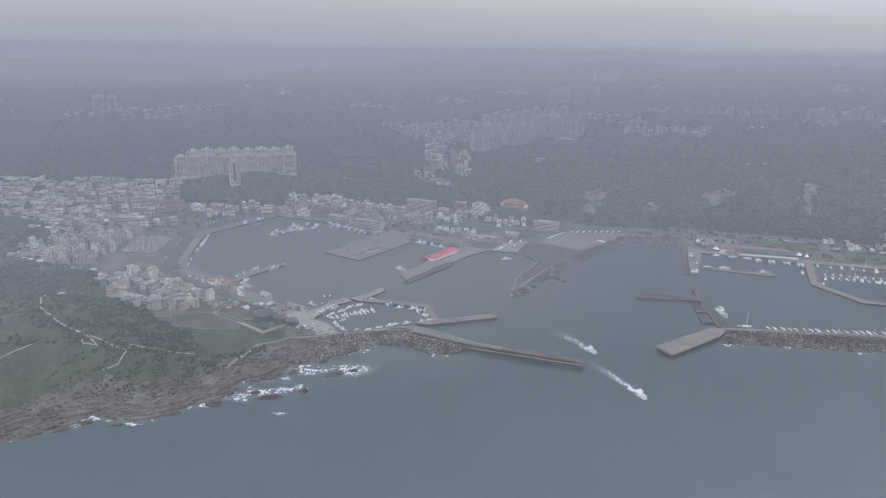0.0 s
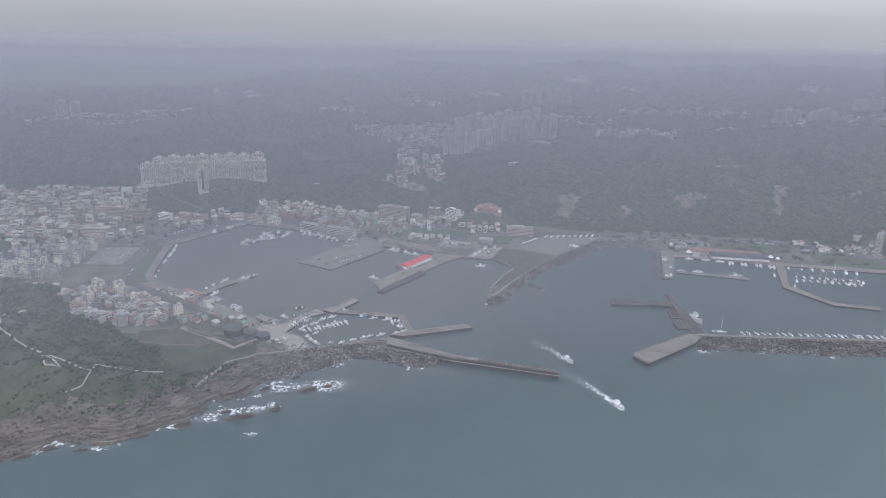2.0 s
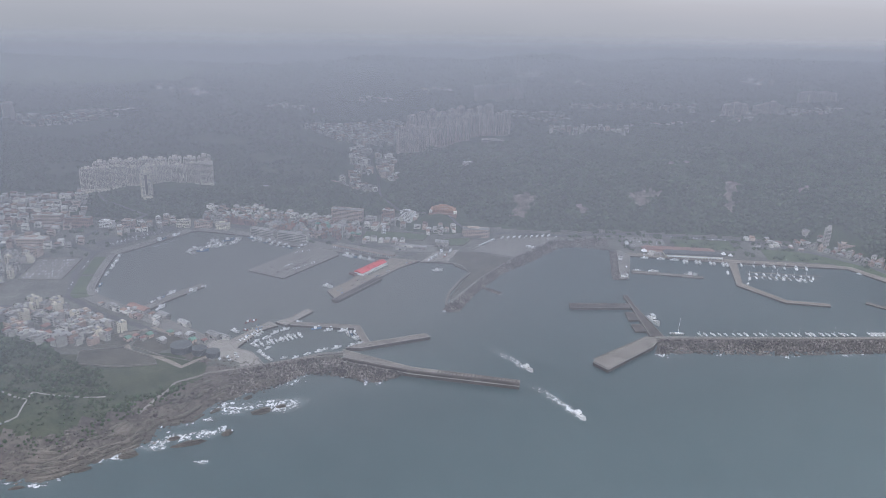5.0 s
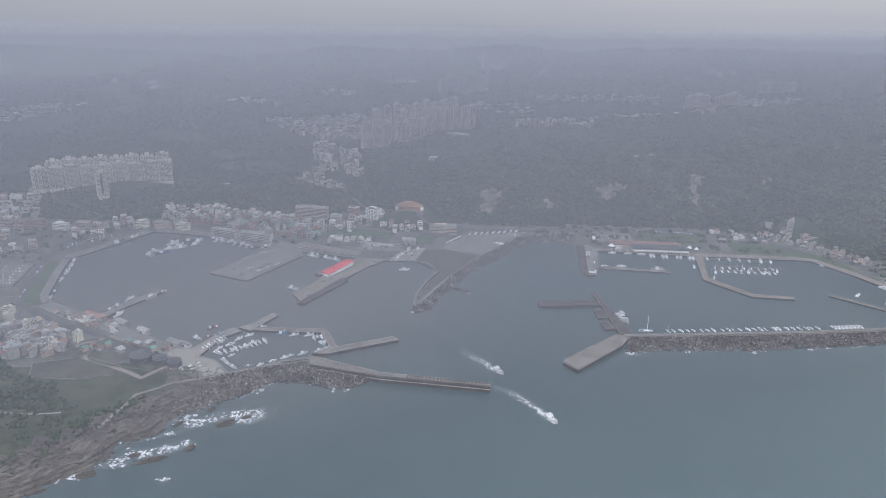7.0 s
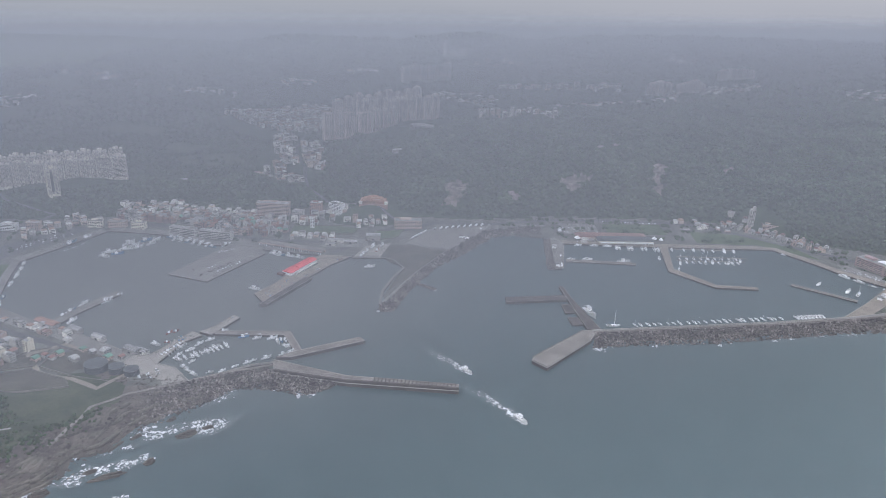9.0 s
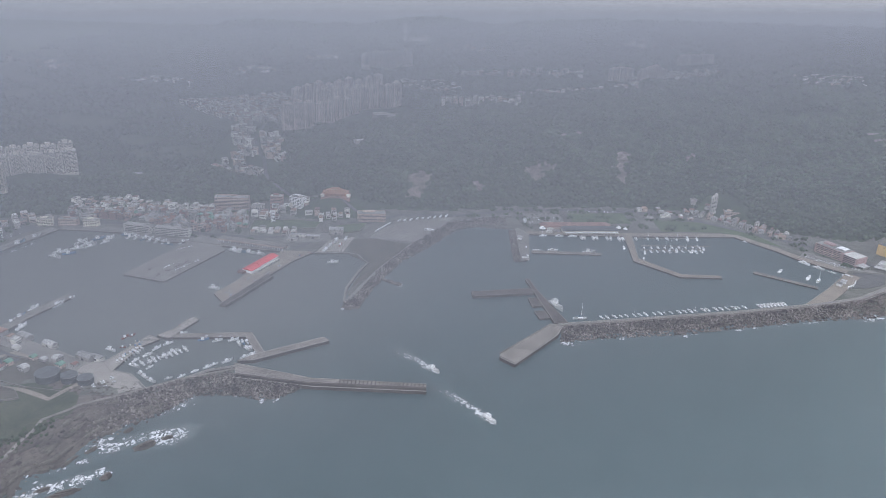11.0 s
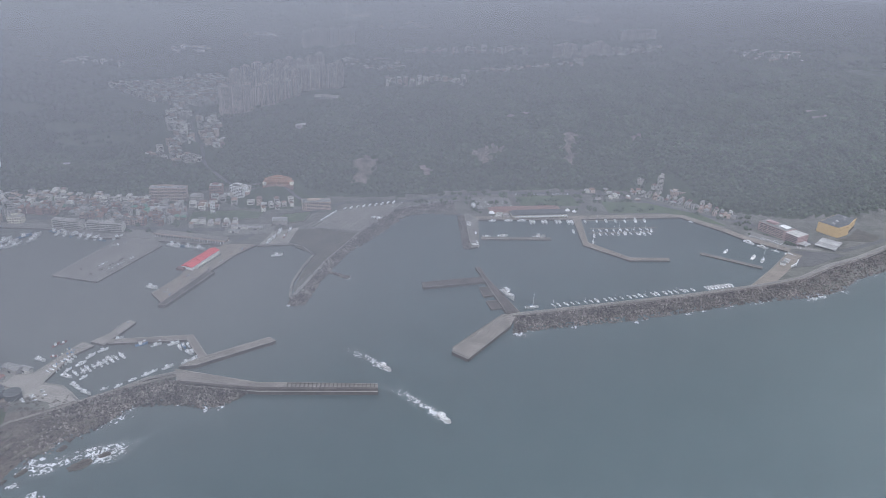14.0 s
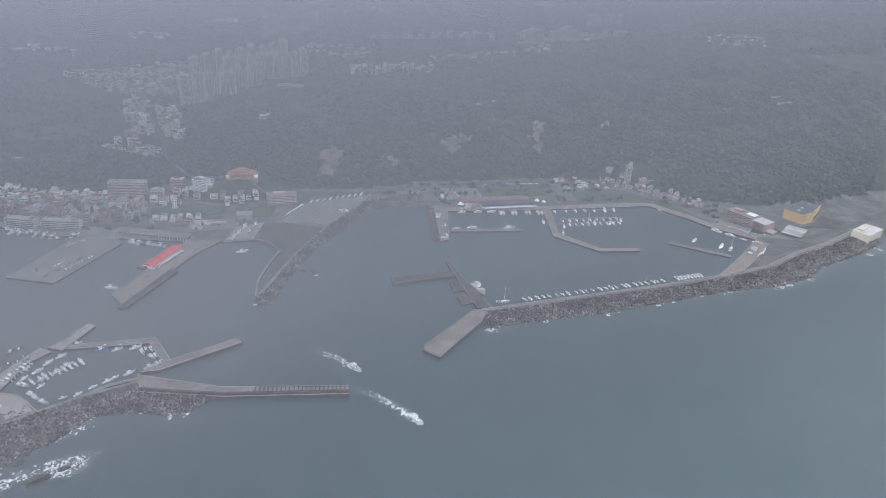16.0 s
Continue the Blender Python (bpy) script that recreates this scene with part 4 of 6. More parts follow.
town([(-1290, 640), (-1000, 560), (-900, 570), (-840, 640), (-800, 760), (-860, 900), (-1100, 930), (-1300, 900)], 12, 19, 20, None, 0.75, 4, near=False)
town([(-560, 775), (-430, 770), (-330, 745), (-215, 700), (-215, 740), (-330, 790), (-430, 830), (-560, 830)], -18, 14, 14, None, 0.9, 3, near=False)
town([(-205, 700), (-60, 690), (-20, 700), (-100, 800), (-200, 780)], -10, 19, 20, None, 0.5, 5, near=False)
town([(-300, 990), (-185, 935), (-110, 1060), (-130, 1180), (-210, 1270), (-260, 1200), (-230, 1080)], 25, 16, 18, None, 0.75, 3, near=False, tall=(9, 18))
town([(640, 640), (730, 620), (740, 650), (650, 668)], -10, 16, 14, None, 0.5, 3, near=False, tall=(4, 8))
town([(-395, 1480), (-300, 1360), (-240, 1318), (-142, 1262), (-110, 1290), (-60, 1430), (-90, 1590), (-230, 1560)], 30, 15, 15, None, 0.93, 2, near=False, tall=(9, 15))
town([(330, 1240), (545, 1180), (560, 1215), (350, 1275)], -12, 18, 16, None, 0.9, 2, near=False, tall=(16, 26))
town([(680, 1540), (760, 1440), (960, 1270), (1000, 1300), (1090, 1480), (1090, 1600), (800, 1600)], -20, 22, 22, None, 0.7, 4, near=False)
town([(1090, 1660), (1320, 1700), (1650, 1830), (1600, 1880), (1300, 1800), (1100, 1740)], 20, 20, 20, None, 0.8, 3, near=False)
town([(560, 1800), (1050, 1800), (1060, 1870), (570, 1870)], 0, 22, 22, None, 0.6, 4, near=False, tall=(8, 22))
town([(-1300, 1230), (-1180, 1280), (-960, 1510), (-900, 1600), (-1060, 1560), (-1250, 1330)], 40, 20, 20, None, 0.7, 4, near=False)
town([(250, 1600), (480, 1560), (520, 1700), (300, 1760)], 10, 19, 19, None, 0.75, 3, near=False)
town([(1650, 1350), (1850, 1300), (2000, 1500), (1750, 1560)], 10, 20, 20, None, 0.6, 3, near=False)
for x, y, n in ((-480, 1750, 20), (-150, 1950, 18), (100, 2080, 14), (700, 2200, 16), (1500, 2250, 25), (-820, 1900, 14)):
    for k in range(n):
        far_house(x + rnd.gauss(0, 60), y + rnd.gauss(0, 22), rnd.uniform(0, 90), 16, 14, rnd.uniform(8, 20))
for key, mat in (("plain", PLASTER_FAR), ("warm", WARM_FAR)):
    tagged(new("distant_houses", FAR_WALLS[key].mesh("distant_houses", mat)), "crowded pale low town houses in the distance", "houses", kind="stuff")
for key, mat in (("grey", ROOF_FAR), ("rust", RUST_FAR)):
    tagged(new("distant_roofs", FAR_ROOFS[key].mesh("distant_roofs", mat)), "grey and rusty roofs of the distant town", "roofs", kind="stuff")
tagged(new("distant_windows", FAR_GLASS.mesh("distant_windows", WINDOW)), "dark window bands of the distant town", "windows", kind="stuff")


# ---- tower blocks ----
def tower(w, d, storeys, wall, label, name="apartment_tower", group="", fins=4, h=3.0):
    ob = thing(name, label, "apartment tower", group)
    top = storeys * h
    part("wall", Solid().box(-w / 2, -d / 2, -18, w / 2, d / 2, top), wall, ob)
    for k in range(fins):
        x = -w / 2 + (k + 0.5) * w / fins
        part("bay", Solid().box(x - w / fins * 0.26, -d / 2 - 3.0, -18, x + w / fins * 0.26, -d / 2 - 0.02, top - 1.5), wall, ob)
    row = Solid()
    for s in range(0, storeys):
        z = s * h + 1.0
        for k in range(fins):
            x = -w / 2 + (k + 0.5) * w / fins
            row.box(x - w / fins * 0.2, -d / 2 - 3.12, z, x + w / fins * 0.2, -d / 2 - 2.9, z + 1.5)
            row.box(x + w / fins * 0.28, -d / 2 - 0.12, z, x + w / fins * 0.72 if k < fins - 1 else x + w / fins * 0.48, -d / 2 + 0.12, z + 1.6)
        for face in (-1, 1):
            row.box(face * w / 2 - 0.12, -d * 0.3, z, face * w / 2 + 0.12, -d * 0.08, z + 1.5)
            row.box(face * w / 2 - 0.12, d * 0.08, z, face * w / 2 + 0.12, d * 0.3, z + 1.5)
    tagged(part("windows", row, TOWER_GLASS, ob), kind="stuff")
    part("roof", Solid().box(-w / 2 + 0.4, -d / 2 + 0.4, top + 0.01, w / 2 - 0.4, d / 2 - 0.4, top + 0.5), ROOF_GREY, ob)
    part("lift_house", Solid().box(-w * 0.18, -d * 0.2, top + 0.51, w * 0.18, d * 0.25, top + 6.5), wall, ob)
    part("lift_house", Solid().box(w * 0.26, -d * 0.1, top + 0.51, w * 0.44, d * 0.2, top + 4.0), wall, ob)
    part("roof_tank", Solid().box(-w * 0.42, -d * 0.1, top + 0.51, -w * 0.27, d * 0.15, top + 3.2), wall, ob)
    return ob


def row_of(proto, places):
    first = True
    for x, y, z, turn, tall in places:
        m = pose(x, y, z, 0, 0, turn) @ Matrix.Diagonal((1, 1, tall, 1))
        if first:
            proto.matrix_basis = m
            first = False
        else:
            copy_thing(proto, m)


LONG = math.degrees(math.atan2(55, 285))
cream = tower(31, 22, 16, TOWER_CREAM, "tall cream apartment tower in a long row above the trees", group="cream towers")
row_of(cream, [(-846 + 32.5 * i, 889 + 6.4 * i, 40 + 0.9 * i, LONG, 0.95 + 0.04 * (i % 3)) for i in range(9)])
rear = tower(31, 20, 17, TOWER_CREAM, "cream apartment tower behind the long row", group="cream towers", fins=3)
row_of(rear, [(-830 + 33 * i, 930 + 6.6 * i, 40 + 0.9 * i, LONG, 1.02 + 0.04 * (i % 2)) for i in range(8)])
lone = tower(25, 18, 18, PLASTER_CREAM, "lone cream apartment tower with a dark window stripe", fins=2)
lone.matrix_basis = pose(-704, 852, 34, 0, 0, LONG)
part("window_stripe", Solid().box(-2.6, -9.3, 6, 2.6, -9.05, 51), WINDOW, lone)
pink = tower(25, 22, 23, TOWER_PINK, "tall pink-beige apartment tower on the hillside", group="pink towers")
row_of(pink, [(-102, 1196, 76, 12, 1.0), (-74, 1198, 78, 12, 1.04), (-46, 1202, 80, 12, 0.98)])
mixed = tower(26, 20, 21, TOWER_PINK, "pinkish apartment tower among a dense cluster", group="pink towers", fins=3)
row_of(mixed, [(-12 + 26 * i, 1228 + 22 * i, 82 + 2 * i, 38, 0.92 + 0.05 * (i % 3)) for i in range(5)] + [(98 + 27 * i, 1350 + 10 * i, 92 + 1.5 * i, 20, 1.12 + 0.07 * (i % 2)) for i in range(6)]
       + [(-60 + 33 * i, 1420 + 17 * i, 92 + 1.5 * i, 25, 0.95 + 0.08 * (i % 3)) for i in range(9)] + [(20 + 33 * i, 1400 + 10 * i, 92 + i, 25, 1.0) for i in range(6)])
faint = tower(30, 22, 19, TOWER_PINK, "hazy pinkish apartment tower far inland", group="far towers", fins=3)
row_of(faint, [(222 + 33 * i, 1912 + 9 * i, 131 + 1.5 * i, 10, 1.0 + 0.1 * (i % 2)) for i in range(6)] + [(1125 + 34 * i, 1735 + 6 * i, 122, 10, 0.85 + 0.1 * (i % 2)) for i in range(3)]
       + [(1250 + 32 * i, 1745 + 8 * i, 127, 12, 0.7 + 0.12 * (i % 3)) for i in range(4)] + [(1540 + 36 * i, 1945 + 6 * i, 147, 10, 0.9 + 0.1 * (i % 2)) for i in range(5)]
       + [(-1240, 1318, 112, 30, 1.0), (-1212, 1345, 110, 30, 0.95)])


# ---- single buildings ----
def block(x, y, turn, w, d, storeys, wall, roof, label, name="apartment_block", category="apartment block", z=2.3, h=3.2, balconies=False):
    ob = house(w, d, storeys, wall, roof, label, h=h, category=category, name=name, extras=balconies)
    ob.matrix_basis = pose(x, y, z, 0, 0, turn)
    TAKEN.append((x, y))
    return ob


def office(x, y, turn, w):
    """A long quayside office: floor bands, deep window bands, a ground arcade."""
    ob = thing("harbour_office", "long pale four-storey quayside office block", "office building", at=pose(x, y, 2.6, 0, 0, turn))
    part("wall", Solid().box(-w / 2, 0, 0, w / 2, 14, 15), PLASTER, ob)
    for k in range(4):
        part("window_band", Solid().box(-w / 2 + 2, -0.15, 3.6 * k + 1.2, w / 2 - 2, 0.12, 3.6 * k + 2.9), WINDOW, ob)
        part("ledge", Solid().box(-w / 2 - 0.2, -0.9, 3.6 * k + 3.3, w / 2 + 0.2, -0.16, 3.6 * k + 3.7), PLASTER, ob)
    for k in range(int(w / 5)):
        part("pillar", Solid().box(-w / 2 + 2 + 5 * k, -0.7, 0, -w / 2 + 2.6 + 5 * k, -0.16, 15), PLASTER, ob)
    part("roof", Solid().box(-w / 2 + 0.5, 0.5, 15.01, w / 2 - 0.5, 13.5, 15.4), ROOF_GREY, ob)
    part("stair_head", Solid().box(w * 0.3, 4, 15.41, w * 0.42, 10, 19), PLASTER, ob)
    return ob


office(-419, 650, -25, 56)
office(-354, 624, -20, 68)
arcade = thing("arcade", "long low market arcade with white columns", "arcade", at=pose(-209, 548, 2.6, 0, 0, -28))
part("roof", Solid().box(-68, 0, 5.2, 68, 20, 6.4), CONCRETE, arcade)
part("back_wall", Solid().box(-67, 16, 0, 67, 18, 5.19), PLASTER_WARM, arcade)
part("fascia", Solid().box(-68.2, -0.4, 5.0, 68.2, -0.01, 6.9), PLASTER_WARM, arcade)
for k in range(27):
    part("column", Solid().box(-66 + 5 * k, 0.4, 0, -65.2 + 5 * k, 1.3, 5.19), WHITE, arcade)
shed = thing("fish_shed", "long white shed with a bright red pitched roof", "shed", at=pose(-191, 455, 2.85, 0, 0, -38))
part("wall", Solid().box(-9, -12, 0, 9, 38, 6.5), WHITE, shed)
part("roof", Solid().gable(-9, -12, 9, 38, 6.51, 9.5, 0.8), RED_ROOF, shed, "bright red sheet roof")
part("wall", Solid().box(-11, -38, 0, 9, -12.1, 5.2), WHITE, shed)
part("roof", Solid().gable(-11, -38, 9, -12.9, 5.21, 8.2, 0.7), RED_ROOF, shed, "bright red sheet roof")
part("lean_to", Solid().box(9.1, -30, 0, 14, 36, 3.2), PLASTER, shed)
part("lean_to", Solid().box(-16, -46, 0, -3, -38.1, 3.4), ROOF_RUST, shed)
for k in range(9):
    part("door", Solid().box(14.01, -26 + 7 * k, 0, 14.2, -22.5 + 7 * k, 2.6), WINDOW, shed)
block(-243, 778, -11, 72, 20, 8, PLASTER_WARM, ROOF_GREY, "long pinkish eight-storey apartment block behind the harbour", balconies=True)
block(-190, 735, -12, 24, 18, 6, PLASTER, ROOF_GREY, "pale six-storey apartment block", balconies=True)
block(-150, 765, -15, 26, 18, 9, BRICKWALL, ROOF_GREY, "brown nine-storey apartment block")
block(-106, 752, -38, 30, 20, 9, WHITE, ROOF_GREY, "white nine-storey apartment block", balconies=True, z=3)
block(-162, 682, 0, 9, 9, 6, WHITE, ROOF_GREY, "slim white tower house")
block(40, 668, -5, 58, 24, 5, PLASTER_WARM, ROOF_GREY, "large pinkish public building beside the car park", "public_building", "public building")
block(-594, 717, 4, 28, 16, 4, PLASTER_CREAM, ROOF_GREY, "cream four-storey quayside warehouse", "warehouse", "warehouse")
block(-551, 712, -10, 34, 16, 4, PLASTER_WARM, ROOF_GREY, "pinkish four-storey quayside warehouse", "warehouse", "warehouse")
block(-508, 700, -14, 26, 16, 4, PLASTER_CREAM, ROOF_GREY, "cream quayside warehouse with pale roof", "warehouse", "warehouse")
block(-848, 583, 2, 54, 22, 5, PLASTER_WARM, ROOF_GREY, "pinkish school block in the valley town", "school", "school")
block(-872, 722, 0, 54, 20, 7, PLASTER_WARM, ROOF_GREY, "long pinkish apartment block in the valley")
block(-808, 712, 4, 50, 18, 6, BRICKWALL, ROOF_GREY, "brownish apartment block in the valley")
block(-998, 782, 4, 60, 16, 4, BRICKWALL, ROOF_RUST, "long reddish block in the valley town")
block(-826, 528, -20, 34, 16, 5, PLASTER_WARM, ROOF_GREY, "brownish apartment block beside the car lot")
block(-750, 708, -15, 30, 14, 4, WHITE, ROOF_GREY, "white apartment block under the wooded slope")
block(-705, 706, -15, 26, 14, 5, PLASTER_WARM, ROOF_GREY, "pinkish apartment block under the wooded slope")
block(148, 1128, -20, 62, 22, 6, PLASTER, ROOF_GREY, "low pale block on the hilltop", z=112)
for x, y, turn, w, d, h, label in ((-42, 600, -10, 28, 20, 9, "white-roofed shed beside the boatyard"), (-260, 705, 0, 34, 20, 9, "market hall with a pale roof"), (-118, 590, -15, 30, 9, 5, "low grey storage shed with metal roof"),
                                   (-90, 578, -12, 26, 10, 5, "low grey storage shed with metal roof"), (-130, 572, -20, 20, 8, 4, "low grey storage shed with metal roof"), (-425, 172, -38, 24, 12, 6, "low pale quayside shed with metal roof"),
                                   (-478, 216, -40, 20, 10, 5, "low pale quayside shed with metal roof"), (-560, 268, -36, 40, 13, 7, "long quayside shed with pinkish roof"), (-516, 246, -40, 22, 10, 5, "low pale quayside shed with metal roof"),
                                   (57, 928, 15, 34, 14, 5, "pale curved-roof shed among the trees"), (-455, 955, 0, 24, 10, 5, "small white shed among the trees"), (-410, 168, -38, 16, 9, 4, "low pale quayside shed with metal roof")):
    ob = thing("storage_shed", label, "shed", at=pose(x, y, max(float(height(x, y)), 2.5) + 0.1, 0, 0, turn))
    part("wall", Solid().box(-w / 2, -d / 2, -3, w / 2, d / 2, h), PLASTER, ob)
    part("roof", Solid().gable(-d / 2, -w / 2, d / 2, w / 2, h + 0.01, h + 2.2), ROOF_METAL if "pink" not in label else ROOF_RUST, ob).matrix_basis = pose(0, 0, 0, 0, 0, 90)
    part("door", Solid().box(-2, -d / 2 - 0.15, 0, 2, -d / 2 - 0.01, 3), WINDOW, ob)

temple = thing("temple", "orange temple with tiered roofs on the hill foot", "temple", at=pose(-25, 752, 30, 0, 0, -10) @ Matrix.Diagonal((0.82, 0.82, 0.82, 1)))
part("terrace", Solid().box(-38, -20, -25, 38, 22, 3), BRICKWALL, temple)
part("hall", Solid().box(-32, -12, 3.01, 32, 18, 11), ORANGE, temple)
for k, (w, z) in enumerate(((35, 11.02), (26, 15.5), (14, 20))):
    part("roof", Solid().prism([(-w, -w * 0.42), (w, -w * 0.42), (w, w * 0.5), (-w, w * 0.5)], z, z + 3.2, 0.35), ORANGE, temple, "tiered orange tile roof")
    if k:
        part("upper_hall", Solid().box(-w * 0.8, -w * 0.3, z - 3, w * 0.8, w * 0.35, z - 0.02), PLASTER_CREAM, temple)
for k in range(8):
    part("column", Solid().tube(-28 + 8 * k, -13.5, 3.01, 11, 0.7), ORANGE, temple)
for x in (-34, 34):
    part("corner_pavilion", Solid().box(x - 4, -19, 3.01, x + 4, -11, 8).prism([(x - 5.5, -20.5), (x + 5.5, -20.5), (x + 5.5, -9.5), (x - 5.5, -9.5)], 8.01, 11, 0.6), PLASTER_CREAM, temple)

market = thing("fish_market", "long fish market hall with dark and brick-red roofs", "market hall", at=pose(421, 530, 2.75, 0, 0, -7.5))
part("hall", Solid().box(0, 4, 0, 118, 26, 6), PLASTER_CREAM, market)
part("roof", Solid().prism([(-2, 2), (120, 2), (120, 27), (-2, 27)], 6.01, 9.5, 0.12), TANK_STEEL, market, "dark grey sheet roof")
part("rear_hall", Solid().box(-40, 30, 0, 112, 52, 5), PLASTER_WARM, market)
part("rear_roof", Solid().prism([(-42, 28.5), (114, 28.5), (114, 53), (-42, 53)], 5.01, 8, 0.12), ROOF_RUST, market, "brick-red sheet roof")
part("canopy", Solid().box(2, -2, 3.4, 116, 3.9, 3.9), WHITE, market, "white canopy edge")
for k in range(20):
    part("canopy_post", Solid().box(4 + 5.9 * k, -1.6, 0, 4.4 + 5.9 * k, -1.2, 3.39), WHITE, market)
for x, y in ((-36, 8), (-18, 14), (-30, 22)):
    part("stall", Solid().box(x, y, 0, x + 13, y + 7, 3).gable(x, y, x + 13, y + 7, 3.01, 4.6), PLASTER, market)
for x, y, r in ((-40, 27, 7), (128, 30, 6), (140, 22, 5)):
    part("tent_roof", Solid().tube(x, y, 3.5, 8.5, r, 0.3, 8), WHITE, market, "white tent roof")
    part("tent_post", Solid().tube(x, y, 0, 3.49, 0.4), STEEL, market)

hotel = thing("seaside_hotel", "pinkish brown five-storey hotel with rooftop rails", "hotel", at=pose(904, 372, 2.7, 0, 0, -75))
part("wall", Solid().box(0, 0, 0, 62, 34, 18), HOTEL_PINK, hotel)
part("wing", Solid().box(62.1, -5, 0, 92, 30, 17), HOTEL_PINK, hotel)
for k in range(5):
    part("window_band", Solid().box(4, -0.6, 3.5 * k + 1.1, 58, -0.02, 3.5 * k + 2.8), WINDOW, hotel)
    part("balcony_band", Solid().box(2, -1.6, 3.5 * k, 60, -0.62, 3.5 * k + 0.9), PLASTER_WARM, hotel)
    part("window_band", Solid().box(65, -5.5, 3.5 * k + 1.1, 89, -5.02, 3.5 * k + 2.6), WINDOW, hotel)
for k in range(7):
    part("pier", Solid().box(3 + 9 * k, -2.0, 0, 4.6 + 9 * k, -1.62, 18), HOTEL_PINK, hotel)
part("roof", Solid().box(1, 1, 18.01, 61, 33, 18.4), ROOF_GREY, hotel)
part("roof", Solid().box(63, -4, 17.01, 91, 29, 17.4), ROOF_GREY, hotel)
part("roof_house", Solid().box(10, 10, 18.41, 30, 22, 22), HOTEL_PINK, hotel)
part("pergola", Solid().box(40, 8, 20.5, 58, 24, 21).box(40, 8, 18.41, 40.6, 8.6, 20.49).box(57.4, 8, 18.41, 58, 8.6, 20.49).box(40, 23.4, 18.41, 40.6, 24, 20.49), WHITE, hotel, "white roof pergola")
part("entrance_canopy", Solid().prism([(92.1, -6), (108, -2), (108, 16), (92.1, 20)], 4, 5.2), ROOF_METAL, hotel, "pale entrance canopy")
part("canopy_post", Solid().box(105, 0, 0, 106, 14, 3.99), PLASTER, hotel)
hall = thing("conference_hall", "large ochre-yellow hall with dark roof", "hall", at=pose(1041, 296, 2.7, 0, 0, 20))
part("wall", Solid().prism([(0, 0), (34, -4), (88, 6), (88, 44), (0, 44)], 0, 21), YELLOW, hall)
part("parapet", Solid().prism([(-0.6, -0.6), (34, -4.8), (88.7, 5.4), (88.7, 6.4), (34, -3.4), (0.2, 0.6)], 21.01, 23), YELLOW, hall)
part("roof", Solid().prism([(1, 1), (34, -2), (87, 8), (87, 43), (1, 43)], 21.01, 21.6), TANK_STEEL, hall, "dark roof deck")
for x in (12, 32, 56, 70):
    part("roof_unit", Solid().box(x, 14 + x % 9, 21.61, x + 5, 19 + x % 9, 23.6), ROOF_METAL, hall, "white roof plant")
for k in range(7):
    part("window", Solid().box(40 + 6.5 * k, -3.6 + 1.2 * k, 3, 43 + 6.5 * k, -2.6 + 1.2 * k, 8), WINDOW, hall)
marquee = thing("event_marquee", "white flat marquee roof beside the hotel", "marquee", at=pose(987, 266, 2.7, 0, 0, 30))
for k in range(6):
    part("roof_bay", Solid().gable(-27 + 9 * k, -19, -18 + 9 * k, 19, 4.5, 6.6, 0), ROOF_METAL, marquee)
for x in (-26, -9, 9, 26):
    for y in (-18, 18):
        part("pole", Solid().tube(x, y, 0, 4.49, 0.3), STEEL, marquee)
block(1124, 214, 17, 62, 34, 4, PLASTER_CREAM, ROOF_GREY, "beige low building above the sea wall", "seaside_building", "building", z=3.2, h=3.6)
slim = block(815, 597, -20, 12, 11, 12, PLASTER, ROOF_GREY, "slim white high-rise under the wooded hill", "high_rise", "high-rise", z=10)
part("top_fin", Solid().box(-0.5, -4, 39.5, 5, 4, 46), PLASTER, slim)
block(848, 572, -20, 34, 18, 4, PLASTER_WARM, ROOF_METAL, "pink and white public building under the hill", "public_building", "public building", z=8)
power = thing("incinerator_plant", "hazy pale plant on a ridge with one tall stack", "plant", at=pose(470, 2385, 174, 0, 0, -10))
part("hall", Solid().box(12, -18, -12, 100, 18, 28), PLASTER, power)
part("upper_hall", Solid().box(60, -15, 28.01, 100, 15, 40), PLASTER, power)
part("stack", Solid().tube(-6, 0, -12, 96, 6, 4.5, 12), WHITE, power, "tall white stack")


# ---- oil tanks ----
def oil_tank(x, y, r, h):
    ob = thing("oil_tank", "dark grey round steel oil tank", "oil tank", "oil tanks", at=pose(x, y, 2.45))
    part("shell", Solid().tube(0, 0, 0, h, r, n=32), TANK_STEEL, ob)
    part("roof", Solid().tube(0, 0, h + 0.01, h + 1.2, r - 0.15, 0.8, 32), TANK_STEEL, ob)
    part("rim", Solid().tube(0, 0, h - 0.6, h - 0.1, r + 0.25, n=32), STEEL, ob)
    for k in range(10):
        a = 0.35 + k * 0.11
        part("step", Solid().box(r + 0.05, -0.5, h * k / 10, r + 0.9, 0.5, h * k / 10 + 0.2), STEEL, ob).matrix_basis = pose(0, 0, 0, 0, 0, math.degrees(a) - 110)


oil_tank(-461, 127, 14.5, 11)
oil_tank(-434, 118, 10, 10)
oil_tank(-414, 109, 9.5, 9.5)
pavilion = thing("hilltop_pavilion", "small pale lookout pavilion on the headland", "pavilion", at=pose(-728, 64, float(height(-728, 64))))
part("roof", Solid().prism([(-4, -4), (4, -4), (4, 4), (-4, 4)], 3.2, 4.6, 0.7), CONCRETE_LIGHT, pavilion)
part("base", Solid().box(-4, -4, -2, 4, 4, 0.4), CONCRETE_LIGHT, pavilion)
for x in (-3, 3):
    for y in (-3, 3):
        part("post", Solid().box(x - 0.25, y - 0.25, 0.41, x + 0.25, y + 0.25, 3.19), CONCRETE_LIGHT, pavilion)


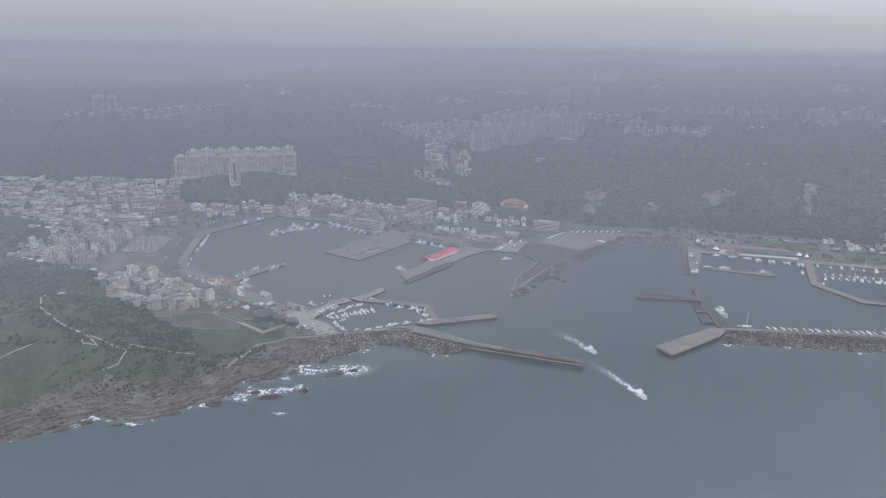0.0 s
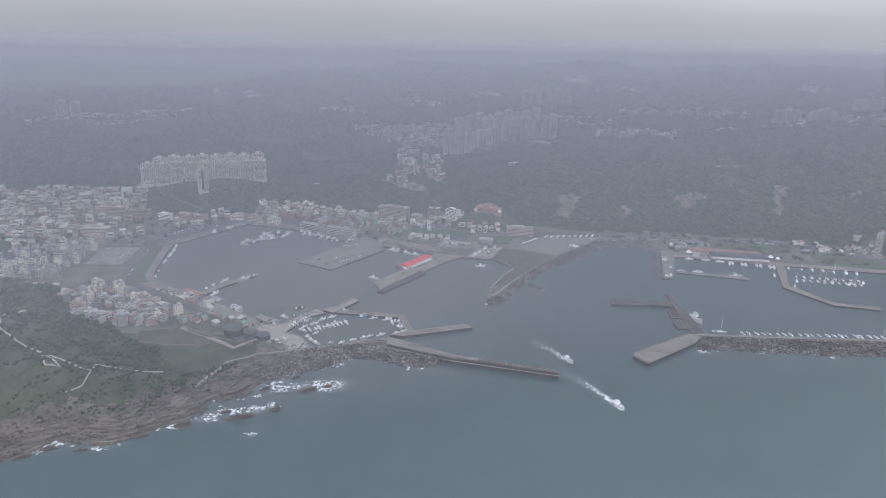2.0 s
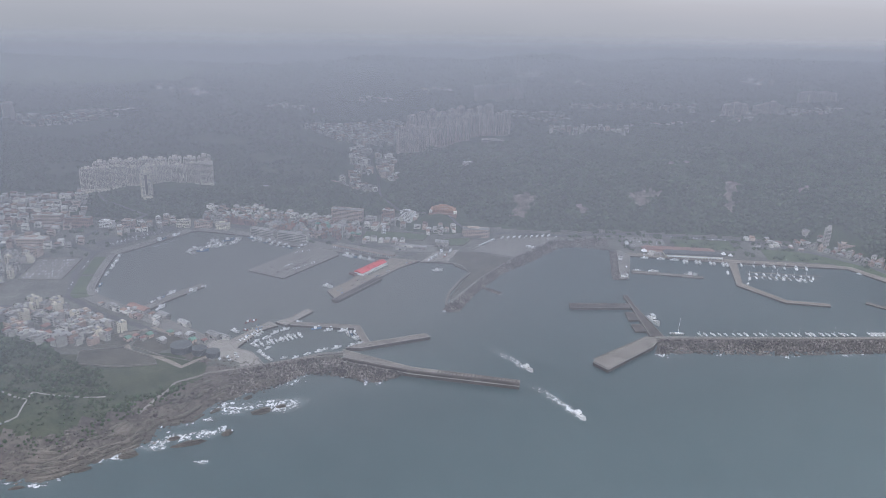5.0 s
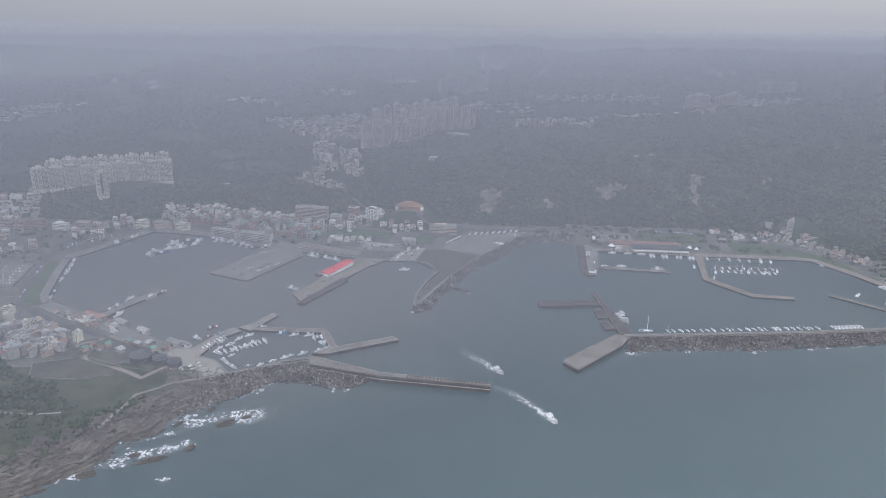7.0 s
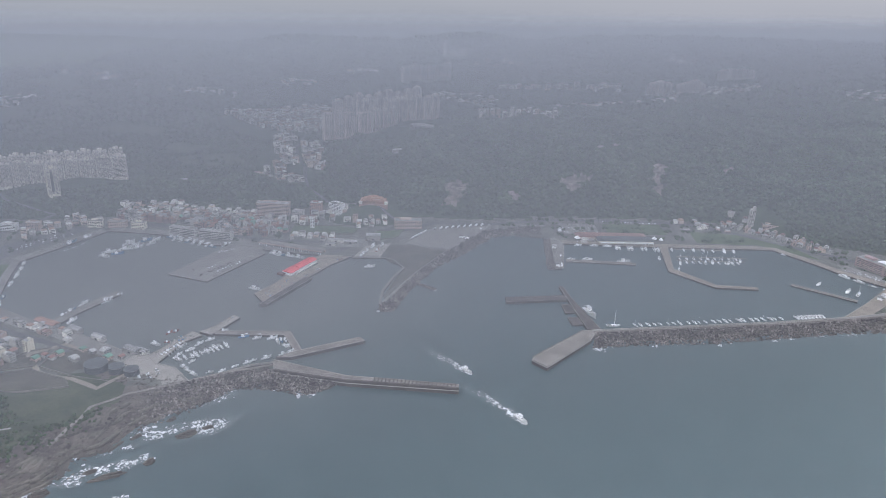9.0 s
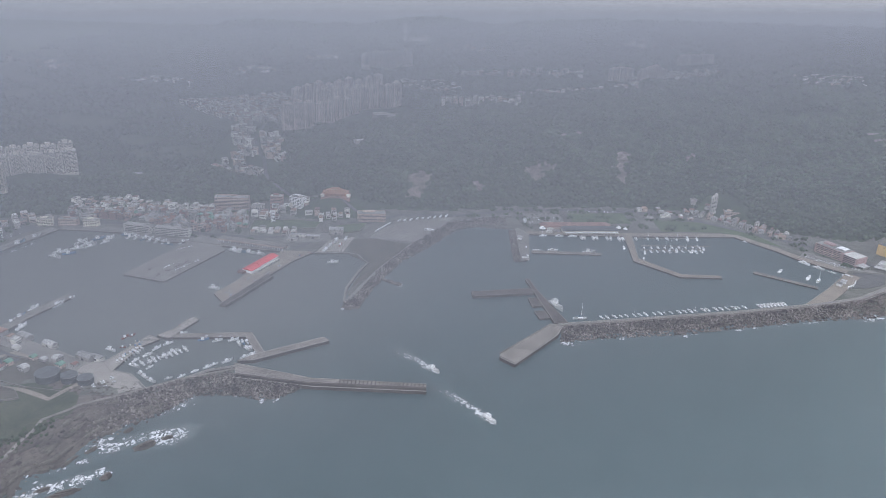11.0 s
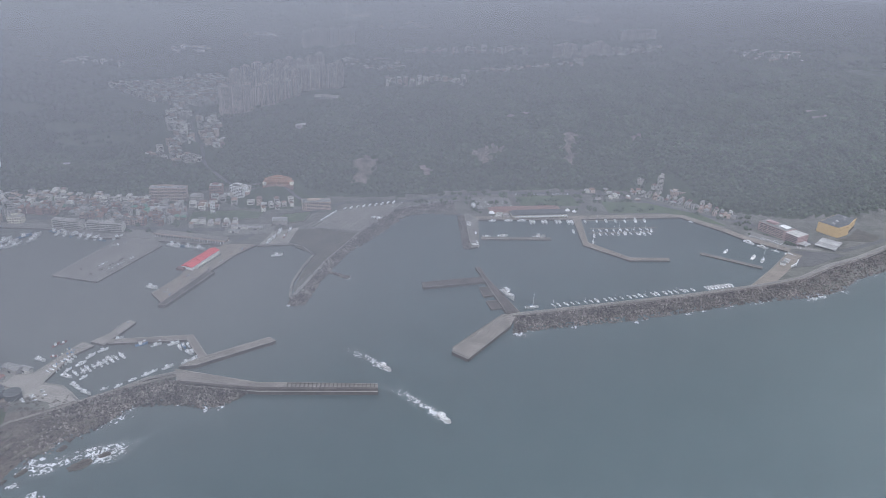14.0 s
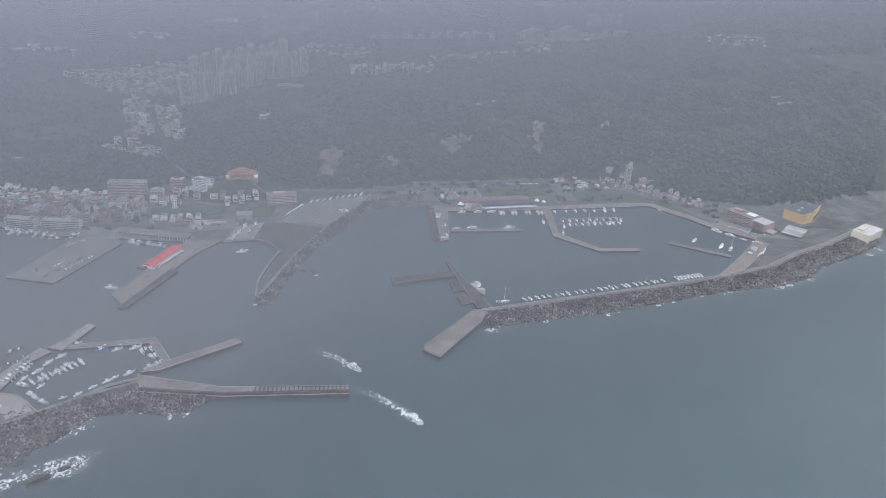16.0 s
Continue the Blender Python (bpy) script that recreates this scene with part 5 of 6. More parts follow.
# ---- boats ----
def hull_shape(length, beam, depth, sheer, deck_drop):
    """A boat's hull with its bow along +x, its keel under the waterline and its deck let in."""
    outer, stations = [], 9
    for i in range(stations):
        u = i / (stations - 1)
        half = beam / 2 * (0.82 + 0.18 * min(1, u * 3)) * (1 - max(0, (u - 0.55) / 0.45) ** 2.2) + 0.02
        x = -length / 2 + length * u
        top = depth + sheer * max(0, u - 0.35) ** 2 * 2.4
        outer.append([(x - length * 0.05 * (u > 0.9), 0, -0.6), (x, half * 0.75, 0.0), (x, half, top), (x, half * 0.86, top), (x, half * 0.84, top - deck_drop),
                      (x, -half * 0.84, top - deck_drop), (x, -half * 0.86, top), (x, -half, top), (x, -half * 0.75, 0.0)])
    s = Solid()
    s.v = [p for ring in outer for p in ring]
    n = 9
    for i in range(stations - 1):
        for k in range(n):
            s.f.append((i * n + k, i * n + (k + 1) % n, (i + 1) * n + (k + 1) % n, (i + 1) * n + k))
    s.f += [tuple(range(n))[::-1], tuple(range((stations - 1) * n, stations * n))]
    return s


def fishing_boat(length, paint, label, lamps=True, name="fishing_boat"):
    b = length * 0.26
    ob = thing(name, label, "fishing boat", "moored fishing boats")
    part("hull", hull_shape(length, b, length * 0.1, length * 0.16, 0.5), paint, ob)
    part("deck", Solid().box(-length * 0.46, -b * 0.38, length * 0.055, length * 0.22, b * 0.38, length * 0.062), DECK, ob)
    house_part = part("wheelhouse", Solid().box(-length * 0.2, -b * 0.3, length * 0.062, length * 0.06, b * 0.3, length * 0.2).prism([(-length * 0.13, -b * 0.24), (length * 0.03, -b * 0.24), (length * 0.03, b * 0.24), (-length * 0.13, b * 0.24)], length * 0.2, length * 0.29, 0.1), WHITE, ob)
    part("window", Solid().box(length * 0.06, -b * 0.24, length * 0.14, length * 0.066, b * 0.24, length * 0.18), WINDOW, house_part)
    part("wheelhouse_roof", Solid().box(-length * 0.24, -b * 0.34, length * 0.292, length * 0.06, b * 0.34, length * 0.302), HULL_WHITE, ob)
    part("mast", Solid().tube(-length * 0.03, 0, length * 0.302, length * 0.55, 0.16, 0.08, 6), STEEL, ob)
    part("stern_frame", Solid().box(-length * 0.42, -b * 0.32, length * 0.062, -length * 0.405, -b * 0.29, length * 0.2).box(-length * 0.42, b * 0.29, length * 0.062, -length * 0.405, b * 0.32, length * 0.2).box(-length * 0.42, -b * 0.32, length * 0.2, -length * 0.405, b * 0.32, length * 0.212), STEEL, ob)
    part("hatch", Solid().box(length * 0.1, -b * 0.16, length * 0.062, length * 0.2, b * 0.16, length * 0.09), DECK, ob)
    if lamps:
        rail = part("lamp_rail", Solid().box(length * 0.07, -0.1, length * 0.24, length * 0.36, 0.1, length * 0.25).box(length * 0.35, -0.1, length * 0.1, length * 0.36, 0.1, length * 0.25), STEEL, ob)
        for k in range(5):
            part("lamp", Solid().tube(length * (0.1 + 0.055 * k), 0, length * 0.215, length * 0.239, 0.25, n=6), WHITE, rail)
    return ob


def motor_yacht(length, label):
    b = length * 0.3
    ob = thing("motor_yacht", label, "yacht", "moored yachts")
    part("hull", hull_shape(length, b, length * 0.11, length * 0.08, 0.3), HULL_WHITE, ob)
    part("deck", Solid().box(-length * 0.45, -b * 0.38, length * 0.085, length * 0.2, b * 0.38, length * 0.092), WHITE, ob)
    cab = part("cabin", Solid().prism([(-length * 0.25, -b * 0.32), (length * 0.16, -b * 0.3), (length * 0.24, 0), (length * 0.16, b * 0.3), (-length * 0.25, b * 0.32)], length * 0.092, length * 0.2, 0.14), WHITE, ob)
    part("window", Solid().prism([(-length * 0.22, -b * 0.325), (length * 0.13, -b * 0.3), (length * 0.2, 0), (length * 0.13, b * 0.3), (-length * 0.22, b * 0.325)], length * 0.135, length * 0.17, 0.02), WINDOW, cab)
    part("flybridge", Solid().box(-length * 0.2, -b * 0.24, length * 0.201, length * 0.04, b * 0.24, length * 0.25), HULL_WHITE, ob)
    part("mast", Solid().tube(-length * 0.1, 0, length * 0.251, length * 0.4, 0.1, 0.05, 6), STEEL, ob)
    return ob


def sailing_boat(length, label):
    b = length * 0.28
    ob = thing("sailing_boat", label, "sailing boat", "moored yachts")
    part("hull", hull_shape(length, b, length * 0.09, length * 0.05, 0.2), HULL_WHITE, ob)
    part("deck", Solid().box(-length * 0.44, -b * 0.36, length * 0.075, length * 0.15, b * 0.36, length * 0.082), DECK, ob)
    part("cabin", Solid().prism([(-length * 0.15, -b * 0.22), (length * 0.2, -b * 0.14), (length * 0.2, b * 0.14), (-length * 0.15, b * 0.22)], length * 0.082, length * 0.13, 0.1), WHITE, ob)
    part("mast", Solid().tube(length * 0.06, 0, length * 0.13, length * 1.25, 0.13, 0.08, 6), WHITE, ob)
    part("boom", Solid().box(-length * 0.32, -0.15, length * 0.22, length * 0.05, 0.15, length * 0.25), HULL_BLUE, ob)
    return ob


BOATS = {"a": fishing_boat(16, HULL_WHITE, "white fishing boat with lamp rail moored in harbour"), "b": fishing_boat(16, HULL_WHITE, "white wooden fishing boat moored at the quay", False),
         "c": fishing_boat(16, HULL_BLUE, "blue-hulled fishing boat moored at the quay"), "d": fishing_boat(16, HULL_RED, "rusty red fishing boat lying at the quay", False),
         "y": motor_yacht(12, "small white motor yacht moored stern-on"), "s": sailing_boat(12, "white sailing boat with bare mast")}
boats_seen = set()


def moor(kind, x, y, turn, length, z=0.0):
    size = (length * 0.92 if length > 18 else length) / (16 if kind in "abcd" else 12)
    m = pose(x, y, z, 0, 0, turn) @ Matrix.Diagonal((size, size, size, 1))
    if kind in boats_seen:
        return copy_thing(BOATS[kind], m)
    boats_seen.add(kind)
    BOATS[kind].matrix_basis = m
    return BOATS[kind]


# small boat basin
for k, row in enumerate([(-398, 194, -37, 18), (-324, 199, 27, 13), (-338, 188, 45, 15), (-348, 172, 38, 15), (-362, 160, 49, 11), (-342, 153, 39, 12), (-316, 176, 25, 14), (-326, 164, 30, 13), (-342, 138, 42, 12),
                         (-362, 146, -36, 14), (-350, 122, -45, 15), (-345, 114, -45, 15), (-336, 103, -41, 14), (-316, 106, 13, 9), (-300, 108, 35, 12), (-284, 118, 27, 9), (-268, 126, 24, 12), (-260, 131, 31, 12)]):
    moor("aabyab"[k % 6], *row)
for k, row in enumerate([(-243, 136, 27, 14), (-307, 226, 14, 12), (-277, 202, 9, 16), (-272, 208, 14, 13), (-258, 196, 17, 13), (-253, 203, 12, 14), (-236, 194, 16, 14), (-228, 181, -73, 15), (-223, 184, -70, 15), (-217, 185, -71, 15),
                         (-217, 166, -55, 14), (-212, 168, -56, 14), (-220, 144, 28, 13), (-210, 148, 30, 13), (-206, 153, 34, 11), (-384, 228, 52, 13), (-375, 232, 51, 13), (-383, 199, -6, 11)]):
    moor("aacbab"[k % 6] if k < 15 else "d", *row)
# inner harbour fleet
for k, row in enumerate([(-542, 548, -34, 26), (-538, 571, 14, 28), (-522, 560, 14, 25), (-512, 585, 20, 26), (-512, 615, 44, 26), (-492, 592, 38, 28), (-484, 628, 28, 28), (-466, 626, 53, 26), (-500, 604, 40, 24), (-470, 610, 45, 24),
                         (-437, 641, -32, 26), (-418, 629, -30, 24), (-398, 619, -33, 24), (-376, 602, -40, 26), (-356, 584, -38, 20), (-330, 592, 33, 18)]):
    moor("abca"[k % 4], *row)
for k, row in enumerate([(-548, 302, 63, 20), (-530, 283, 63, 20), (-540, 316, 58, 22), (-528, 342, 62, 24), (-496, 350, 52, 23), (-482, 370, 52, 16), (-652, 352, 99, 16), (-656, 382, 85, 14), (-662, 434, 85, 20), (-666, 498, 85, 20),
                         (-670, 525, 88, 20), (-664, 470, 86, 20), (-618, 620, 53, 32), (-597, 652, 56, 30), (-268, 375, -31, 21), (-258, 362, -20, 11), (-236, 534, -40, 26), (-226, 530, -38, 24), (-210, 523, -36, 26), (-192, 512, -36, 22)]):
    moor("bacba"[k % 5], *row)
for k, row in enumerate([(-65, 455, 0, 20, 0.0), (-62, 528, 60, 22, 3.4), (-48, 552, 64, 22, 3.4), (-42, 530, 62, 20, 3.4), (-72, 512, 58, 18, 3.4), (-28, 560, 62, 18, 3.4)]):
    moor("abad"[k % 4], *row)
for k in range(9):
    moor("abab"[k % 4], -352 + 6.5 * k + rnd.uniform(-1, 1), 150 + 3.6 * k, 119 + rnd.uniform(-6, 6), 12 + k % 3)
for k in range(8):
    moor("ayab"[k % 4], -384 + 3.5 * k, 158 + 5.0 * k, -40 + rnd.uniform(-6, 6), 12 + k % 3)
for k in range(6):
    moor("abca"[k % 4], -430 + 13 * k, 634 - 7.5 * k, 62 + rnd.uniform(-5, 5), 22)
# marina
for k, row in enumerate([(364, 612, -109, 26, 3.0), (299, 424, 72, 22), (316, 474, 70, 14), (332, 458, -13, 13), (432, 434, -13, 25), (364, 454, -12, 16), (375, 532, -10, 14), (408, 526, -10, 14), (435, 520, -10, 15), (450, 508, -105, 17),
                         (456, 507, -105, 17), (474, 502, -107, 18), (481, 501, -107, 18), (503, 498, -107, 16), (510, 496, -107, 16), (527, 491, -107, 18), (534, 489, -107, 18), (514, 446, 68, 14)]):
    moor("y" if k not in (4, 6) else "a", *row)
for k, row in enumerate([(564, 488, -106, 14), (590, 486, -106, 14), (610, 482, -106, 14), (630, 478, -102, 14), (650, 474, -105, 14), (674, 472, 66, 17), (694, 468, 66, 14), (599, 416, 60, 17), (614, 415, 60, 16), (644, 407, 50, 15),
                         (652, 404, 73, 14), (676, 416, 60, 13), (544, 416, 65, 14), (526, 388, 60, 14), (838, 319, -70, 20), (849, 293, -62, 19), (862, 272, -60, 13), (877, 250, -55, 15), (794, 255, 37, 20), (804, 241, 39, 20)]):
    moor("ys"[k % 3 == 1], *row)
for k in range(9):
    moor("s" if k % 2 else "y", 560 + 13 * k, 421 - 2 * k, 80 + 4 * (k % 3), 10)
    moor("y" if k % 3 else "s", 556 + 14.5 * k, 440 - 2 * k, -98, 10)
for k in range(24):
    moor("y" if k % 5 else "s", 330 + 11.4 * k + rnd.uniform(-2.5, 2.5), 172 - 0.23 * k, 105 + rnd.uniform(-9, 9), rnd.uniform(7.5, 10.5))
for k in range(8):
    moor("y", 620 + 7 * k, 166, 100 + rnd.uniform(-7, 7), 11)
moor("y", 761, 292, 34, 15)
moor("y", 792, 442, -60, 9)
moor("s", 294, 174, -8, 21)
patrol = fishing_boat(38, HULL_WHITE, "white patrol ship lying at the mole", False, "patrol_ship")
patrol.matrix_basis = pose(273, 221, 0, 0, 0, -81)
leaving = fishing_boat(21, HULL_WHITE, "white fishing boat leaving harbour with foaming wake")
leaving.matrix_basis = pose(28, 66, 0.2, 0, 0, -62)
outbound = fishing_boat(23, HULL_WHITE, "white fishing boat heading out with foaming wake")
outbound.matrix_basis = pose(68, -58, 0.2, 0, 0, -68)


# ---- foam and wakes ----
def foam_patch(blobs, name, label, step=1.6, lift=0.12):
    """One flat sheet of foam over all the blobs, densest at their middles. blobs: x, y, radius, strength."""
    cover = {}
    for x, y, size, strength in blobs:
        for i in range(math.floor((x - size) / step), math.ceil((x + size) / step) + 1):
            for j in range(math.floor((y - size) / step), math.ceil((y + size) / step) + 1):
                d = math.hypot(i * step - x, j * step - y) / size
                cover[i, j] = max(cover.get((i, j), 0.0), strength * (1 - d * d))
    index = {key: k for k, key in enumerate(cover)}
    faces = [(index[i, j], index[i + 1, j], index[i + 1, j + 1], index[i, j + 1]) for i, j in index if (i + 1, j) in index and (i + 1, j + 1) in index and (i, j + 1) in index]
    me = bpy.data.meshes.new(name)
    me.from_pydata([(i * step, j * step, lift) for i, j in index], [], faces)
    me.materials.append(FOAM)
    me.attributes.new("cover", "FLOAT", "POINT").data.foreach_set("value", list(cover.values()))
    tagged(new(name, me), label, "foam", kind="stuff")


def wake(x, y, turn, length, seed):
    """Foam behind a boat, dense at the stern, bending and thinning out, with spray along the bow."""
    r = random.Random(seed)
    c, s = math.cos(radians(turn)), math.sin(radians(turn))
    blobs = []
    for k in range(150):
        u = k / 150
        back = -4 + u * length * 1.6
        out = r.gauss(0, 1.2 + 3.2 * u ** 0.7) - 0.0017 * max(back, 0) ** 2
        blobs.append((x - back * c - out * s, y - back * s + out * c, r.uniform(2.8, 5.0), (1.25 - 0.3 * r.random()) * (1 - u) ** 0.8))
    for side_sign in (-1, 1):
        for k in range(12):
            u = k / 12
            back, out = -9 + 24 * u, side_sign * (1.5 + 5.0 * u)
            blobs.append((x - back * c - out * s, y - back * s + out * c, 2.6 + u, 1.1 - 0.4 * u))
    foam_patch(blobs, "boat_wake", "white foaming wake behind a boat")


wake(28, 66, -62, 62, 1)
wake(68, -58, -68, 85, 2)
SURF = [(-620, -168, 10), (-603, -166, 11), (-586, -160, 7), (-486, -119, 8), (-475, -113, 9), (-458, -106, 5), (-437, -100, 8), (-424, -88, 8), (-408, -86, 8), (-389, -78, 8), (-370, -72, 7), (-365, -28, 9), (-377, -20, 8), (-389, -49, 7),
        (-345, -22, 8), (-316, -18, 13), (-304, -20, 13), (-292, -14, 10), (-378, -133, 5), (-312, 40, 10), (-296, 50, 9), (-283, 64, 8), (-200, 33, 6), (-519, -156, 4), (-539, -165, 5), (-166, 48, 6)]
SURF_FAR = [(-231, 52, 4), (-183, 36, 5), (241, 104, 8), (329, 103, 4), (433, 95, 5), (529, 98, 4), (677, 100, 5), (777, 92, 9), (800, 94, 10), (853, 99, 6), (1060, 150, 10), (1100, 165, 8), (36, 340, 4), (-68, 265, 4), (560, 99, 4), (620, 100, 4)]
surf = []
for x, y, size in SURF + SURF_FAR:
    big = size if size > 7 else size * 0.8
    surf.append((x, y, big * 1.7, 0.8))
    for k in range(int(3 + size * 0.8)):
        surf.append((x + rnd.gauss(0, size * 0.9), y + rnd.gauss(0, size * 0.55), rnd.uniform(2.5, 6.0), rnd.uniform(0.55, 1.0)))
shore_line = resample(LAND[2:16], 5) + resample([(233, 108), (329, 105), (433, 97), (529, 100), (677, 102), (777, 94), (853, 101), (918, 131), (1036, 152)], 5)
for x, y in shore_line:
    if rnd.random() < 0.75:
        surf.append((x + rnd.gauss(1, 2.0), y - 2.0 + rnd.gauss(0, 1.6), rnd.uniform(2.0, 4.5), rnd.uniform(0.35, 0.9)))
foam_patch(surf, "surf", "white surf breaking on the rocks")


# ---- woods ----
def grow(xs, ys, step, size, seed, name, label, test):
    r = np.random.RandomState(seed)
    gx, gy = np.meshgrid(np.arange(*xs, step), np.arange(*ys, step))
    gx = (gx + r.uniform(-0.5, 0.5, gx.shape) * step).ravel()
    gy = (gy + r.uniform(-0.5, 0.5, gy.shape) * step).ravel()
    seen = (gx > -260 - 0.72 * (gy + 900)) & (gx < -150 + 1.35 * (gy + 720))
    gx, gy = gx[seen], gy[seen]
    gz = height(gx, gy)
    keep = test(gx, gy, gz) & ~zone(gx, gy, CLEARED) & ~zone(gx, gy, SCARS)
    road_far = np.ones(len(gx), bool)
    for line in ROADS:
        road_far &= side(gx, gy, line, False) > 8
    keep &= road_far
    gx, gy, gz = gx[keep], gy[keep], gz[keep]
    big = size * r.uniform(0.6, 1.35, len(gx)) * (1 + 0.25 * ripple(gx, gy, 60, 21))
    places = np.column_stack([gx, gy, gz + big * 0.55])
    me = lumps(name, places, big, 0.85, LEAF, 0.28, seed)
    tagged(new(name, me), label, "woods", kind="stuff")


hill = lambda x, y, z: (z > np.where(y > 400, 3.8, 11)) & ~((x < -415) & (y < 60)) & ~(zone(x, y, FIELDS) & (ripple(x, y, 40, 27) < 0.6))
grow((-1300, 1900), (100, 1250), 7.5, 5.2, 31, "hillside_woods", "dense dark green woods covering the hillside", hill)
grow((-2400, 3000), (1250, 2300), 15, 9.5, 32, "inland_woods", "hazy dark woods on the inland hills", lambda x, y, z: (z > 12) & ~zone(x, y, FIELDS) & (ripple(x, y, 420, 14) < 0.8))
grow((-3200, 4200), (2300, 3000), 20, 11, 33, "far_woods", "faint woods on far ridges", lambda x, y, z: z > 12)
grow((-780, -430), (-60, 140), 6.0, 2.6, 34, "headland_scrub", "patchy dark scrub on the grassy headland", lambda x, y, z: (z > 7) & (ripple(x, y, 45, 22) + 0.5 * ripple(x, y, 17, 23) > -0.05 - 0.006 * (y + 20)))
grow((-660, -430), (-120, 40), 5.0, 1.6, 37, "slope_scrub", "low scrub on the headland slope", lambda x, y, z: (z > 6) & (ripple(x, y, 30, 25) > 0.05))
grow((-1000, 950), (120, 760), 7, 3.0, 35, "town_trees", "scattered dark trees among the houses", lambda x, y, z: (z > 1.5) & (z < 14) & (side(x, y, LAND, True) > 34) & (ripple(x, y, 48, 24) > 0.35) & ~((x > -60) & (x < 250)) & ~((x > -560) & (y < 250)) & ~zone(x, y, [(-765, 455, 48, 62), (-690, 430, 24, 110), (-145, 660, 75, 34)]))


# ---- shore rocks ----
r_rock = np.random.RandomState(51)
n_rock = 5200
bx, by = r_rock.uniform(-680, -250, n_rock), r_rock.uniform(-230, 110, n_rock)
bs = side(bx, by, LAND, True)
ok = (bs > -9) & (bs < 62) & (r_rock.uniform(0, 1, n_rock) < np.where(bs < 4, 0.5, 1.0)) & (bx < -330 - 0.0 * by)
bx, by, bs = bx[ok], by[ok], bs[ok]
bsize = r_rock.uniform(0.6, 2.1, len(bx)) * np.where(r_rock.uniform(0, 1, len(bx)) > 0.93, 1.9, 1.0)
me = lumps("shore_boulders", np.column_stack([bx, by, np.maximum(height(bx, by), -0.6) + bsize * 0.15]), bsize, 0.6, ROCK_ISLAND, 0.35, 52)
tagged(new("shore_boulders", me), "jumbled brown boulders on the rocky shore", "boulders", kind="stuff")


def sea_rock(x, y, length, width, tall, turn, seed):
    """A tilted ledge of rock standing out of the sea."""
    r = random.Random(seed)
    s = Solid()
    for k in range(4):
        n = 12
        w, d = 1 - 0.17 * k, 1 - 0.2 * k
        ring = [(length / 2 * w * r.uniform(0.8, 1.15) * math.cos(a * 6.2832 / n) + 0.6 * k, width / 2 * d * r.uniform(0.75, 1.2) * math.sin(a * 6.2832 / n)) for a in range(n)]
        s.prism(ring, tall * (0.28 * k - 0.3), tall * 0.28 * (k + 0.75), 0.12)
    ob = tagged(new("sea_rock", s.mesh("sea_rock", ROCK_DARK)), "dark wet rock ledge with surf round it", "rock", "rocks in the surf")
    ob.matrix_basis = pose(x, y, -0.2, 0, 4, turn)


for k, row in enumerate([(-461, -118, 26, 13, 5, 20), (-398, -98, 42, 10, 4, 18), (-362, -80, 14, 10, 5, 30), (-328, -32, 30, 14, 4, 25), (-306, -22, 16, 9, 3, 10), (-590, -168, 20, 10, 3, 20), (-640, -198, 16, 9, 3, 30), (-420, -88, 18, 7, 3, 15),
                         (-384, -30, 16, 8, 3, 40), (-350, 0, 14, 8, 3, 40), (-500, -142, 22, 7, 2.5, 30), (-555, -170, 18, 6, 2.5, 10), (-610, -184, 22, 9, 3, 30)]):
    sea_rock(*row, 60 + k)


# ledges of tilted strata along the shore
ledge_rnd = random.Random(77)
coast = resample(LAND[2:14], 9)
for k, (x, y) in enumerate(coast):
    a, b = coast[max(k - 2, 0)], coast[min(k + 2, len(coast) - 1)]
    along = math.degrees(math.atan2(b[1] - a[1], b[0] - a[0]))
    for inland in (4, 15, 28, 42):
        if ledge_rnd.random() < 0.55:
            u = inland + ledge_rnd.uniform(-5, 5)
            px, py = x - u * math.sin(radians(along)), y + u * math.cos(radians(along))
            s = Solid()
            length, width, n = ledge_rnd.uniform(14, 34), ledge_rnd.uniform(3, 7), 12
            for step in range(3):
                ring = [(length / 2 * (1 - 0.14 * step) * ledge_rnd.uniform(0.8, 1.1) * math.cos(q * 6.2832 / n), width / 2 * (1 - 0.2 * step) * ledge_rnd.uniform(0.7, 1.2) * math.sin(q * 6.2832 / n) + 0.4 * step) for q in range(n)]
                s.prism(ring, 0.7 * step - 1.5, 0.7 * step + 0.6, 0.06)
            ob = tagged(new("rock_ledge", s.mesh("rock_ledge", ROCK_ISLAND)), "brown layered rock ledge on the shore", "rock", "rock ledges")
            ob.matrix_basis = pose(px, py, max(float(height(px, py)), 0) + 0.1, ledge_rnd.uniform(-3, 3), 0, along + ledge_rnd.uniform(-10, 10))


# ---- vehicles ----
def car(paint, label):
    ob = thing("parked_car", label, "car", "parked cars")
    part("body", Solid().prism([(-2.2, -0.88), (2.1, -0.88), (2.25, -0.6), (2.25, 0.6), (2.1, 0.88), (-2.2, 0.88)], 0.3, 0.95, 0.03), paint, ob)
    part("cabin", Solid().prism([(-1.7, -0.8), (0.9, -0.8), (0.9, 0.8), (-1.7, 0.8)], 0.96, 1.5, 0.2), WINDOW, ob, "dark car windows")
    part("roof", Solid().box(-1.25, -0.6, 1.505, 0.55, 0.6, 1.55), paint, ob)
    for x in (-1.4, 1.4):
        for y in (-0.84, 0.84):
            wheel = Solid().tube(0, 0, -0.1, 0.1, 0.32, n=8)
            part("wheel", wheel, RUBBER, ob).matrix_basis = pose(x, y, 0.32, 90, 0, 0)
    return ob


